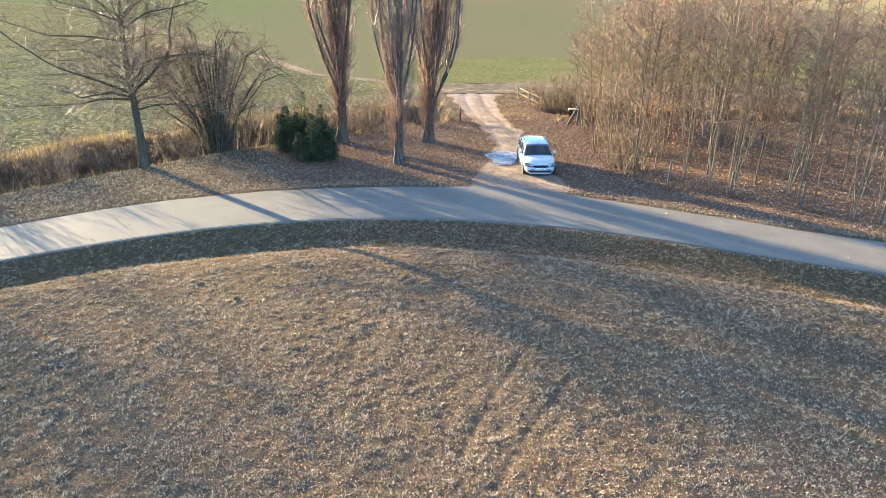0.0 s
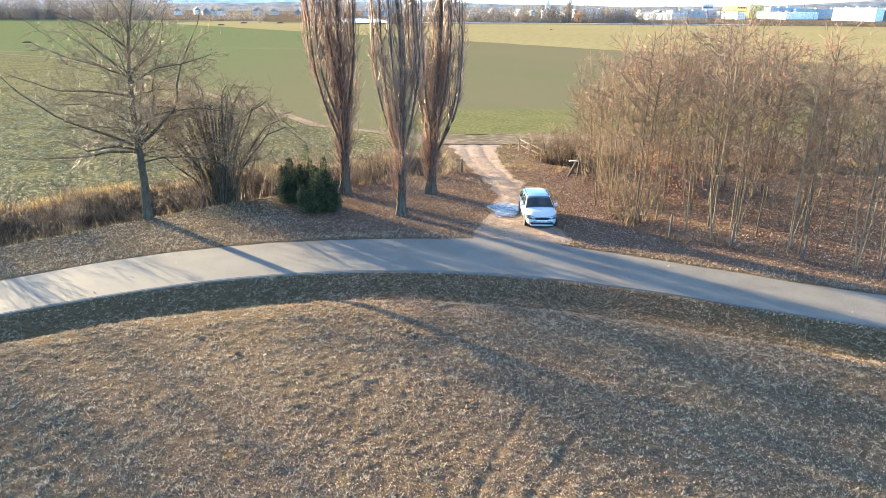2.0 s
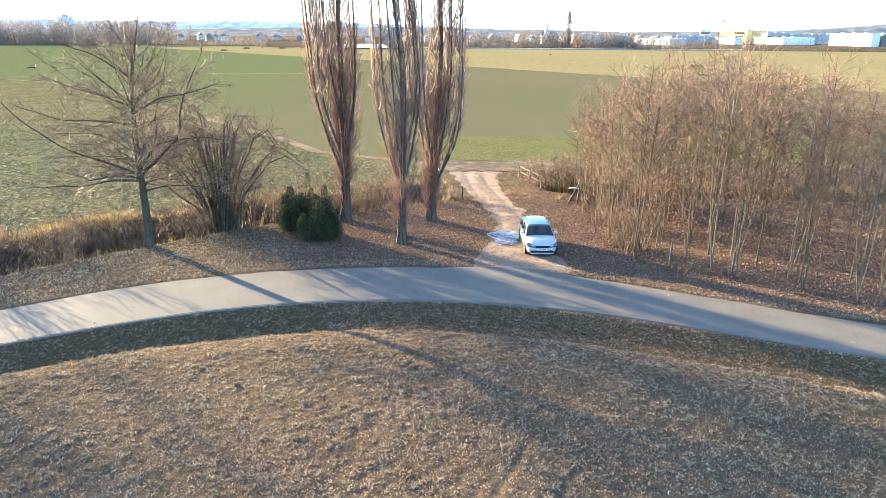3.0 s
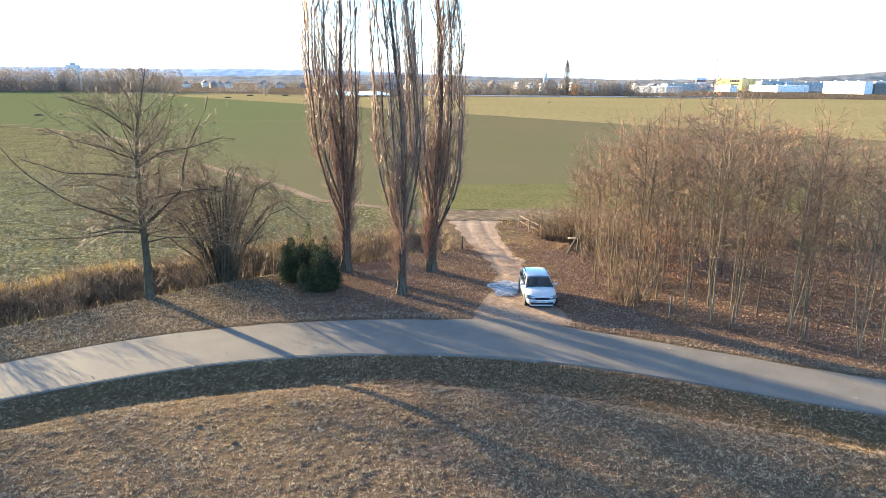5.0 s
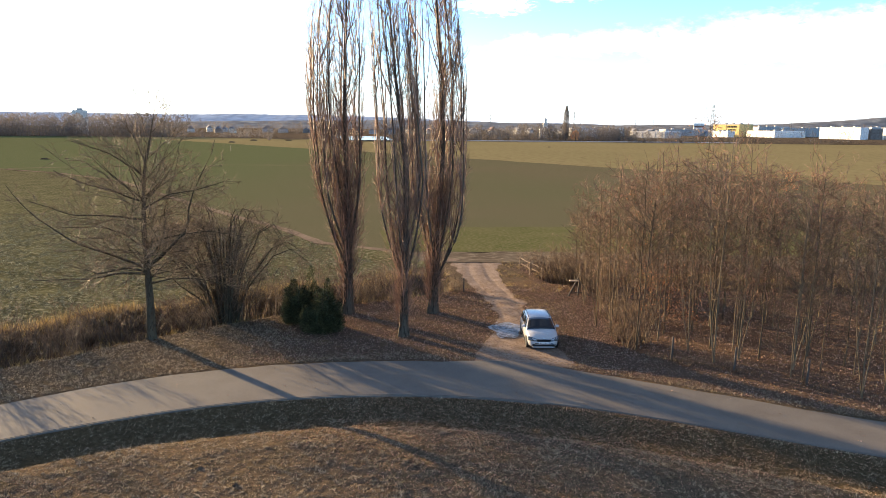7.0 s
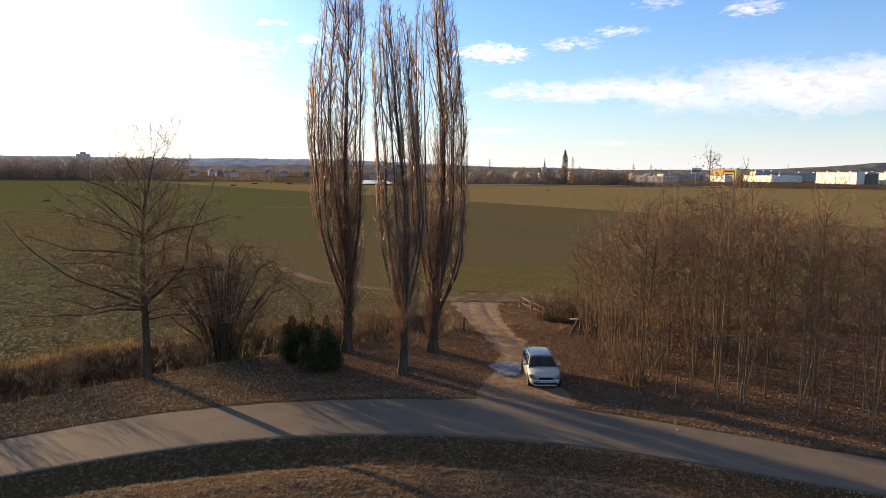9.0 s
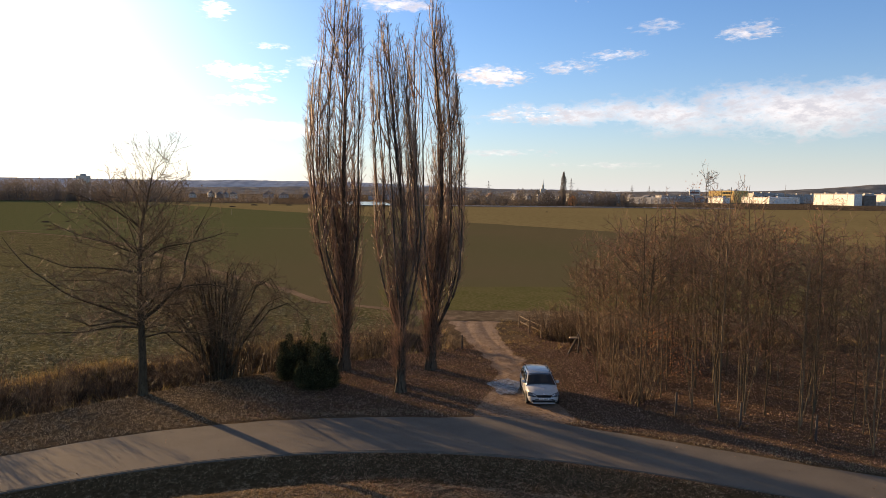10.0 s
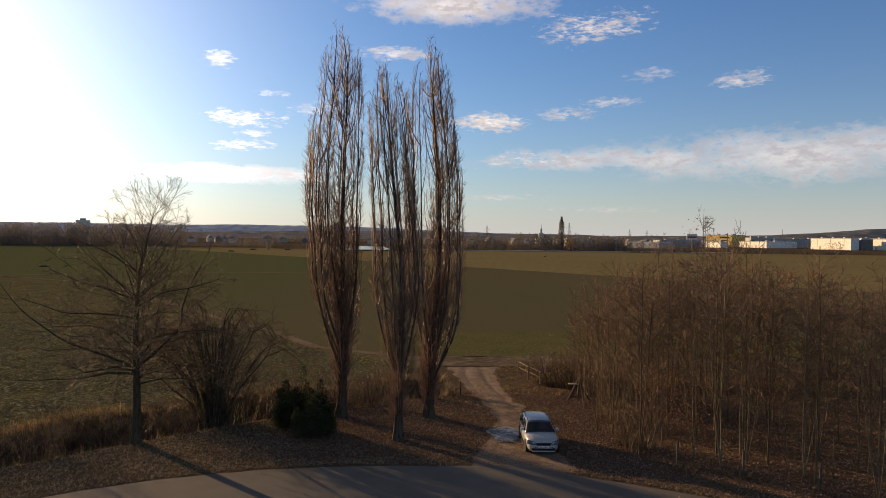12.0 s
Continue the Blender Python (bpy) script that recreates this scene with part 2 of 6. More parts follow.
M = {
    "asphalt": surface("asphalt", (0.116, 0.101, 0.085), (0.146, 0.128, 0.107), (0.168, 0.148, 0.124), 0.5, 60, 0.92, 0.25, where="World", gloss=0.1),
    "kerb": surface("kerb", (0.12, 0.108, 0.092), (0.16, 0.145, 0.125), (0.09, 0.078, 0.064), 2, 30, 0.9, 0.3, where="World", gloss=0.1),
    "poplar_bark": surface("poplar_bark", (0.062, 0.050, 0.034), (0.112, 0.092, 0.064), (0.032, 0.025, 0.017), 2, 9, 0.9, 1.0, stretch=(1, 1, 0.18), gloss=0.2),
    "poplar_twig": surface("poplar_twig", (0.165, 0.093, 0.059), (0.285, 0.168, 0.108), None, 1.2, 20, 0.55, 0, vary=0.5, islands=True, gloss=0.25),
    "bark": surface("bark", (0.066, 0.052, 0.032), (0.110, 0.088, 0.055), (0.034, 0.027, 0.017), 3, 14, 0.9, 1.0, stretch=(1, 1, 0.3), gloss=0.1),
    "twig": surface("twig", (0.110, 0.073, 0.041), (0.195, 0.132, 0.076), None, 1.0, 20, 0.62, 0, vary=0.5, islands=True, gloss=0.2),
    "wood_bark": surface("wood_bark", (0.120, 0.087, 0.050), (0.205, 0.153, 0.090), (0.060, 0.043, 0.026), 2.5, 18, 0.85, 0.6, vary=0.45, stretch=(1, 1, 0.3), gloss=0.2),
    "wood_twig": surface("wood_twig", (0.12, 0.058, 0.034), (0.225, 0.120, 0.073), None, 0.8, 20, 0.6, 0, vary=0.55, islands=True, gloss=0.25),
    "grey_twig": surface("grey_twig", (0.105, 0.062, 0.036), (0.195, 0.122, 0.072), None, 0.8, 20, 0.6, 0, vary=0.55, islands=True, gloss=0.25),
    "shrub": surface("shrub", (0.09, 0.06, 0.036), (0.165, 0.112, 0.068), None, 1.0, 20, 0.7, 0, vary=0.5, islands=True, gloss=0.2),
    "evergreen": surface("evergreen", (0.048, 0.053, 0.024), (0.084, 0.087, 0.041), (0.115, 0.113, 0.06), 2, 15, 0.8, 0, through_light=0.25, vary=0.6, islands=True, gloss=0.1),
    "grass": surface("grass", (0.285, 0.218, 0.136), (0.385, 0.302, 0.195), (0.19, 0.152, 0.088), 0.35, 1.4, 0.75, 0, through_light=0.18, vary=0.65, islands=True, where="World", gloss=0.08),
    "reed": surface("reed", (0.260, 0.180, 0.071), (0.374, 0.265, 0.108), (0.156, 0.115, 0.048), 0.5, 3, 0.75, 0, through_light=0.25, vary=0.5, islands=True, where="World", gloss=0.2),
    "leaf": surface("leaf", (0.220, 0.138, 0.098), (0.31, 0.208, 0.150), (0.095, 0.058, 0.040), 0.6, 4, 0.8, 0, through_light=0.12, vary=0.6, islands=True, where="World", gloss=0.04),
    "lawn_leaf": surface("lawn_leaf", (0.285, 0.168, 0.110), (0.42, 0.27, 0.18), (0.15, 0.088, 0.057), 0.6, 4, 0.8, 0, through_light=0.12, vary=0.6, islands=True, where="World", gloss=0.04),
    "red_leaf": surface("red_leaf", (0.30, 0.12, 0.055), (0.40, 0.19, 0.09), None, 0.6, 4, 0.7, 0, through_light=0.3, vary=0.4, islands=True, where="World", gloss=0.3),
    "crop": surface("crop", (0.092, 0.092, 0.046), (0.145, 0.142, 0.080), (0.215, 0.21, 0.125), 0.4, 3, 0.75, 0, through_light=0.2, vary=0.6, islands=True, where="World", gloss=0.15),
    "timber": surface("timber", (0.177, 0.120, 0.070), (0.270, 0.190, 0.110), (0.104, 0.070, 0.044), 3, 30, 0.85, 0.4, vary=0.2),
    "pale_timber": surface("pale_timber", (0.30, 0.235, 0.16), (0.38, 0.30, 0.21), None, 3, 30, 0.85, 0.3),
    "dark_timber": surface("dark_timber", (0.05, 0.04, 0.032), (0.08, 0.065, 0.05), None, 3, 30, 0.85, 0.4),
    "soil": surface("soil", (0.065, 0.046, 0.03), (0.105, 0.078, 0.05), None, 6, 40, 0.95, 0.8, gloss=0.0),
    "ice": surface("ice", (0.11, 0.095, 0.082), (0.36, 0.36, 0.365), (0.11, 0.09, 0.075), 3.2, 11, 0.45, 0.4, gloss=0.4),
    "paint": surface("paint", (0.40, 0.395, 0.385), (0.44, 0.435, 0.425), None, 1, 30, 0.2, 0.0, gloss=0.6),
    "glass": surface("glass", (0.008, 0.009, 0.010), (0.014, 0.015, 0.016), None, 2, 30, 0.06, 0.0, gloss=0.45),
    "black": surface("black", (0.012, 0.012, 0.013), (0.02, 0.02, 0.021), None, 4, 30, 0.7, 0.1, gloss=0.15),
    "rubber": surface("rubber", (0.018, 0.018, 0.018), (0.03, 0.029, 0.027), None, 8, 40, 0.85, 0.3),
    "alloy": surface("alloy", (0.42, 0.43, 0.44), (0.52, 0.53, 0.54), None, 8, 40, 0.35, 0.05, metal=0.9),
    "lamp": surface("lamp", (0.03, 0.034, 0.04), (0.06, 0.066, 0.075), (0.3, 0.32, 0.34), 14, 30, 0.1, 0.0, gloss=0.7),
    "plate": surface("plate", (0.72, 0.72, 0.70), (0.78, 0.78, 0.76), None, 5, 40, 0.5, 0.0),
    "amber": surface("amber", (0.5, 0.16, 0.02), (0.6, 0.22, 0.03), None, 5, 40, 0.3, 0.0),
    "white_wall": surface("white_wall", (0.66, 0.63, 0.56), (0.74, 0.71, 0.64), None, 0.05, 0.6, 0.8, 0.0),
    "grey_wall": surface("grey_wall", (0.33, 0.32, 0.30), (0.40, 0.385, 0.36), None, 0.05, 0.6, 0.8, 0.0),
    "brown_wall": surface("brown_wall", (0.17, 0.14, 0.112), (0.22, 0.18, 0.145), None, 0.05, 0.6, 0.8, 0.0),
    "yellow_wall": surface("yellow_wall", (0.60, 0.40, 0.12), (0.66, 0.46, 0.16), None, 0.05, 0.6, 0.8, 0.0),
    "cream_wall": surface("cream_wall", (0.52, 0.47, 0.38), (0.62, 0.57, 0.48), None, 0.1, 0.8, 0.85, 0.0),
    "roof_tile": surface("roof_tile", (0.17, 0.085, 0.06), (0.24, 0.13, 0.09), None, 0.2, 2, 0.85, 0.2),
    "roof_grey": surface("roof_grey", (0.13, 0.125, 0.125), (0.2, 0.19, 0.19), None, 0.2, 2, 0.8, 0.2),
    "roof_snow": surface("roof_snow", (0.70, 0.71, 0.73), (0.78, 0.79, 0.80), None, 0.1, 1, 0.7, 0.1),
    "steel": surface("steel", (0.09, 0.09, 0.095), (0.13, 0.13, 0.135), None, 0.5, 5, 0.7, 0.0),
    "far_wood": surface("far_wood", (0.165, 0.142, 0.12), (0.225, 0.19, 0.155), (0.14, 0.125, 0.105), 0.02, 0.2, 0.95, 0.0, through_light=0.3, vary=0.15, islands=True, where="World", gloss=0.0),
    "hedge": surface("hedge", (0.078, 0.068, 0.054), (0.115, 0.098, 0.078), None, 0.03, 0.3, 0.95, 0.0, vary=0.3, islands=True, where="World", gloss=0.0),
    "orange_crown": surface("orange_crown", (0.42, 0.19, 0.07), (0.5, 0.26, 0.11), None, 0.1, 0.5, 0.9, 0.0, vary=0.3, islands=True),
    "hill": surface("hill", (0.175, 0.168, 0.155), (0.225, 0.212, 0.19), (0.245, 0.23, 0.195), 0.006, 0.03, 0.95, 0.0, where="World", gloss=0.0),
    # distance haze put into the hills' colour as a pale blue-grey
    "hazed_hill": surface("hazed_hill", (0.35, 0.38, 0.42), (0.39, 0.42, 0.46), None, 0.004, 0.03, 0.95, 0.0, where="World", gloss=0.0),
    "path": surface("path", (0.165, 0.118, 0.080), (0.22, 0.158, 0.108), (0.105, 0.082, 0.050), 0.3, 3, 0.95, 0.3, where="World", gloss=0.0),
    "green_strip": surface("green_strip", (0.098, 0.096, 0.034), (0.116, 0.106, 0.042), (0.125, 0.102, 0.055), 0.25, 4, 0.9, 0.8, where="World", gloss=0.0, relief=5.0, stretch=(0.7, 1, 1)),
    "ploughed": surface("ploughed", (0.113, 0.091, 0.050), (0.097, 0.090, 0.043), (0.130, 0.112, 0.066), 0.011, 7.0, 0.95, 0.25, where="World", gloss=0.0, relief=7.0, west=(0.088, 0.098, 0.040)),
    "margin": surface("margin", (0.104, 0.078, 0.051), (0.151, 0.115, 0.075), (0.198, 0.160, 0.106), 0.5, 4, 0.95, 0.7, where="World", gloss=0.0, stretch=(0.25, 1, 1)),
    "stubble": surface("stubble", (0.19, 0.15, 0.07), (0.208, 0.163, 0.076), (0.165, 0.142, 0.062), 0.012, 0.4, 0.95, 0.3, where="World", gloss=0.0),
    "leafy_crop": surface("leafy_crop", (0.070, 0.064, 0.028), (0.108, 0.096, 0.043), (0.19, 0.168, 0.10), 0.3, 2.6, 0.9, 1.0, where="World", gloss=0.0, relief=5.0),
    "pale_road": surface("pale_road", (0.30, 0.285, 0.265), (0.38, 0.36, 0.335), None, 0.05, 0.6, 0.9, 0.0, gloss=0.1, where="World"),
    "pond": surface("pond", (0.10, 0.13, 0.15), (0.13, 0.16, 0.18), None, 0.05, 0.5, 0.12, 0.05, gloss=0.8, where="World"),
}


# ---- mesh helpers ----
def mesh_of(name, verts, faces, material, smooth=False):
    """A mesh from arrays; faces is an (n, 3) or (n, 4) array or a list of such arrays."""
    verts = np.asarray(verts, dtype=np.float32)
    groups = faces if isinstance(faces, list) else [faces]
    groups = [np.asarray(f, dtype=np.int32) for f in groups if len(f)]
    me = bpy.data.meshes.new(name)
    me.vertices.add(len(verts))
    me.vertices.foreach_set("co", verts.ravel())
    loops = np.concatenate([f.ravel() for f in groups])
    sizes = np.concatenate([np.full(len(f), f.shape[1], np.int32) for f in groups])
    me.loops.add(len(loops))
    me.loops.foreach_set("vertex_index", loops)
    me.polygons.add(len(sizes))
    starts = np.concatenate([[0], np.cumsum(sizes)[:-1]]).astype(np.int32)
    me.polygons.foreach_set("loop_start", starts)
    me.update(calc_edges=True)
    me.polygons.foreach_set("use_smooth", np.full(len(sizes), smooth, dtype=bool))
    me.materials.append(material)
    return me


def part(name, data, material, parent, label=""):
    """Links a bmesh or mesh as one object under a thing or part."""
    if isinstance(data, bmesh.types.BMesh):
        me = bpy.data.meshes.new(name)
        data.to_mesh(me)
        data.free()
        me.materials.append(material)
    else:
        me = data
    ob = new(name, me)
    ob.parent = parent
    if label:
        ob["label"] = label
    return ob


def thing(name, m, label, category, group="", kind=""):
    ob = new(name)
    ob.matrix_basis = m
    ob.empty_display_size = 0.2
    return tagged(ob, label, category, group, kind)


def box(bm, x0, x1, y0, y1, z0, z1, bevel=0.0, m=None):
    made = bmesh.ops.create_cube(bm, size=1.0, matrix=Matrix.LocRotScale(((x0 + x1) / 2, (y0 + y1) / 2, (z0 + z1) / 2), None, (x1 - x0, y1 - y0, z1 - z0)))
    vs = made["verts"]
    if bevel:
        es = list({e for v in vs for e in v.link_edges})
        vs = bmesh.ops.bevel(bm, geom=es, offset=bevel, segments=2, affect="EDGES", profile=0.5)["verts"]
    if m:
        bmesh.ops.transform(bm, matrix=m, verts=vs)
    return bm


def boxed(*a, **k):
    return box(bmesh.new(), *a, **k)


def rod(bm, a, b, r0, r1=None, sides=8):
    a, b = Vector(a), Vector(b)
    q = (b - a).to_track_quat("Z", "Y").to_matrix().to_4x4()
    bmesh.ops.create_cone(bm, cap_ends=True, segments=sides, radius1=r0, radius2=r0 if r1 is None else r1, depth=(b - a).length,
                          matrix=Matrix.Translation((a + b) / 2) @ q)
    return bm


# ---- the lie of the land ----
def curve_y(knots):
    """A smooth y(x) through knots."""
    kx, ky = np.array([k[0] for k in knots], float), np.array([k[1] for k in knots], float)
    xs = np.arange(kx[0], kx[-1], 0.25)
    ys = np.interp(xs, kx, ky)
    for _ in range(3):
        pad = np.pad(ys, 8, mode="reflect", reflect_type="odd")
        ys = np.convolve(pad, np.ones(17) / 17, "valid")
    return lambda x: np.interp(x, xs, ys)


road_near = curve_y([(-60, -4), (-34, 13), (-26, 19.4), (-18, 24.75), (-14.4, 26.9), (-10.2, 28.85), (-5.2, 29.9), (0.1, 30.05), (5.2, 29.15), (9.9, 27.4), (13.8, 25.6), (17, 24.4), (26, 20.8), (40, 15), (70, 3)])
road_far = curve_y([(-60, 0), (-36, 15.5), (-27, 22.8), (-20.2, 28.2), (-16.3, 31), (-11.5, 33.3), (-5.9, 34.4), (0, 34.8), (3, 34.55), (5.9, 33.8), (10.9, 31.3), (15.4, 29), (18.8, 27.6), (28, 23.8), (42, 18), (70, 6)])
ditch_near = curve_y([(-80, -10), (-40, 16), (-30, 25.5), (-22.9, 32.4), (-19.2, 36.6), (-14.3, 41.3), (-11.3, 43.6), (-7.7, 46.2), (-4, 47.6), (-1, 49.8), (1, 52), (12, 58), (80, 80)])
ditch_far = curve_y([(-80, 6), (-40, 25), (-30, 34.5), (-26.9, 38.4), (-22.7, 42.6), (-16.2, 46.6), (-9.1, 51.6), (-4.9, 54), (-1, 56), (1, 57), (12, 62), (80, 84)])


def smooth01(v, lo, hi):
    t = np.clip((v - lo) / (hi - lo), 0, 1)
    return t * t * (3 - 2 * t)


def waves(x, y, s, seed):
    """Smooth pseudo-random relief of about -1 to 1."""
    r = np.random.RandomState(seed)
    v = 0
    for i in range(7):
        a, f, ph = r.uniform(0, 6.283), s * r.uniform(0.5, 1.8), r.uniform(0, 6.283)
        v = v + np.sin((x * math.cos(a) + y * math.sin(a)) * f + ph + 1.3 * np.sin((y * math.cos(a) - x * math.sin(a)) * f * 0.6 + ph * 2))
    return v / 4.0


TRACK = [(3.6, 34.5, 2.6), (3.6, 37.5, 2.0), (3.8, 40.5, 1.3), (3.9, 43.5, 1.05), (3.65, 46.3, 1.25), (3.05, 50.0, 1.25), (2.5, 52.5, 1.4), (2.0, 56.0, 1.55), (1.7, 60.0, 2.0), (1.5, 63.0, 2.8)]


def track_mask(x, y):
    ty = [k[1] for k in TRACK]
    cx, hw = np.interp(y, ty, [k[0] for k in TRACK]), np.interp(y, ty, [k[2] for k in TRACK])
    d = np.abs(x - cx) - hw + 0.25 * waves(x, y, 2.0, 5)
    return (1 - smooth01(d, -0.35, 0.35)) * smooth01(y, 33.5, 34.5) * (1 - smooth01(y, 62, 64))


RUTS = [((2.6, 18.9), (1.3, 16.1), (0.4, 13.6)), ((3.7, 17.1), (2.2, 14.6), (1.2, 12.4))]


def rut(x, y):
    """Depth share of the faint wheel marks on the lawn."""
    v = np.zeros(np.broadcast(x, y).shape)
    for line in RUTS:
        for (ax, ay), (bx, by) in zip(line, line[1:]):
            t = np.clip(((x - ax) * (bx - ax) + (y - ay) * (by - ay)) / ((bx - ax) ** 2 + (by - ay) ** 2), 0, 1)
            v = np.maximum(v, np.exp(-((x - ax - t * (bx - ax)) ** 2 + (y - ay - t * (by - ay)) ** 2) / 0.13 ** 2))
    return v


def hummocks(x, y, cell, seed):
    """Rounded tussocks, one to a cell, of uneven size: 0 to 1."""
    gx, gy = np.floor(x / cell), np.floor(y / cell)
    v = np.zeros(np.broadcast(x, y).shape)

    def chance(i, j, k):
        w = np.sin(i * 127.1 + j * 311.7 + (k + seed) * 74.7) * 43758.5453
        return w - np.floor(w)
    for di in (-1, 0, 1):
        for dj in (-1, 0, 1):
            i, j = gx + di, gy + dj
            cx, cy = (i + 0.1 + 0.8 * chance(i, j, 0)) * cell, (j + 0.1 + 0.8 * chance(i, j, 1)) * cell
            rad = cell * (0.5 + 0.45 * chance(i, j, 2))
            v = np.maximum(v, (0.35 + 0.65 * chance(i, j, 3)) * np.clip(1 - ((x - cx) ** 2 + (y - cy) ** 2) / rad ** 2, 0, 1) ** 0.8)
    return v


def tussocks(x, y):
    return 0.4 * hummocks(x, y, 0.44, 1) + 0.6 * hummocks(x, y, 0.27, 2)


def height(x, y):
    x, y = np.asarray(x, float), np.asarray(y, float)
    z = 0.05 * waves(x, y, 0.35, 1) + 0.011 * waves(x, y, 2.6, 2) + 0.006 * waves(x, y, 6.5, 3)
    z = z * (1 - np.maximum(smooth01(y, 56, 60), smooth01(y - ditch_far(x), -1, 0.5) * (x < 2)))
    d = (road_near(x) - y) * 0.93                        # metres on the lawn's side of the road
    dip = np.interp(d, [-1.0, 0.0, 0.25, 1.5, 2.2, 3.0, 4.2, 7.0], [0, 0, -0.03, -0.42, -0.46, -0.22, -0.06, 0.0])
    z = z * smooth01(np.abs(d + 2.2), 2.2, 4.0) + dip
    on_road = smooth01(y, road_near(x) - 0.4, road_near(x) - 0.1) * (1 - smooth01(y, road_far(x) + 0.1, road_far(x) + 0.4))
    z = z * (1 - on_road) - 0.03 * on_road
    t = np.clip((y - ditch_near(x)) / (ditch_far(x) - ditch_near(x)), 0, 1)
    gate = 1 - smooth01(x, -1.6, -0.2)
    z = z - 1.25 * np.sin(np.pi * t) ** 0.8 * gate
    c = 55.2 - 0.12 * (x - 8)
    z = z - 1.0 * np.exp(-((y - c) / 1.3) ** 2) * smooth01(x, 6.6, 9.0)
    ty = [k[1] for k in TRACK]
    off = np.abs(np.abs(x - np.interp(y, ty, [k[0] for k in TRACK])) - 0.72)
    z = z - 0.035 * track_mask(x, y) * np.exp(-(off / 0.26) ** 2) * smooth01(y, 41, 44) - 0.03 * rut(x, y) * (y < 22)
    rough = smooth01(d, 0.2, 3.2) * smooth01(y, 9, 11) + 0.6 * smooth01(y, road_far(x) + 0.5, road_far(x) + 1.5) * (1 - smooth01(y, ditch_near(x) - 0.5, ditch_near(x))) * smooth01(-x, 7, 12)
    z = z + 0.075 * rough * (tussocks(x, y) - 0.3) * np.clip(0.85 + 0.4 * waves(x, y, 0.4, 17), 0.4, 1.25)
    return z * (1 - smooth01(np.hypot(x, y), 70, 120))


def ground_z(x, y):
    return float(height(x, y))


def zones(x, y):
    """Shares of leaf litter, dirt, darker bank beside the lane and woodland floor."""
    behind = smooth01(y, road_far(x) + 0.2, road_far(x) + 0.9)
    wob = waves(x, y, 0.8, 9)
    wood = smooth01(x + 0.12 * (y - 36) + 0.8 * wob, 6.6, 9.6) * behind * (1 - smooth01(y, 60, 63))
    litter = behind * (1 - smooth01(y, ditch_near(x) - 0.6, ditch_near(x) + 0.4)) * smooth01(x + 0.5 * wob, -15, -6) * 0.9
    litter = np.maximum(litter, 0.75 * smooth01(x, -8, 0) * smooth01(y, road_near(x) - 3.2, road_near(x) - 1.2) * (1 - smooth01(x, 6, 16)) * (1 - behind))
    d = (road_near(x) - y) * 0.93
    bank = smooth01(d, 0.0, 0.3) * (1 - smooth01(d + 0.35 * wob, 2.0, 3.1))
    return np.clip(litter, 0, 1), track_mask(x, y), bank, np.clip(wood, 0, 1)


def build_ground():
    def axis(knots, far0, far1):
        step, lo = 0.3, knots[0][0]
        a = [v for (p, st), (q, _) in zip(knots, knots[1:]) for v in np.arange(p, q - 0.01, st)] + [knots[-1][0]]
        s, v = step, lo
        while v > far0:
            s *= 1.35
            v -= s
            a.insert(0, v)
        s, v = step, a[-1]
        while v < far1:
            s *= 1.35
            v += s
            a.append(v)
        return np.array(a)
    xs, ys = axis([(-34, 0.3), (-22, 0.14), (22, 0.3), (34, 0.3)], -3600, 3600), axis([(9, 0.3), (11.1, 0.12), (31, 0.3), (66, 0.3)], -2500, 4500)
    X, Y = np.meshgrid(xs, ys)
    Z = height(X, Y)
    nx, ny = len(xs), len(ys)
    i = (np.arange(ny - 1)[:, None] * nx + np.arange(nx - 1)[None, :]).ravel()
    me = mesh_of("ground", np.stack([X.ravel(), Y.ravel(), Z.ravel()], 1), np.stack([i, i + 1, i + nx + 1, i + nx], 1), ground_material(), True)
    for name, v in zip(("litter", "dirt", "bank", "wood"), zones(X.ravel(), Y.ravel())):
        me.attributes.new(name, "FLOAT", "POINT").data.foreach_set("value", v.astype(np.float32))
    return tagged(new("ground", me), "frosty straw-coloured winter lawn with leaf litter and bare soil", "ground", kind="structure")


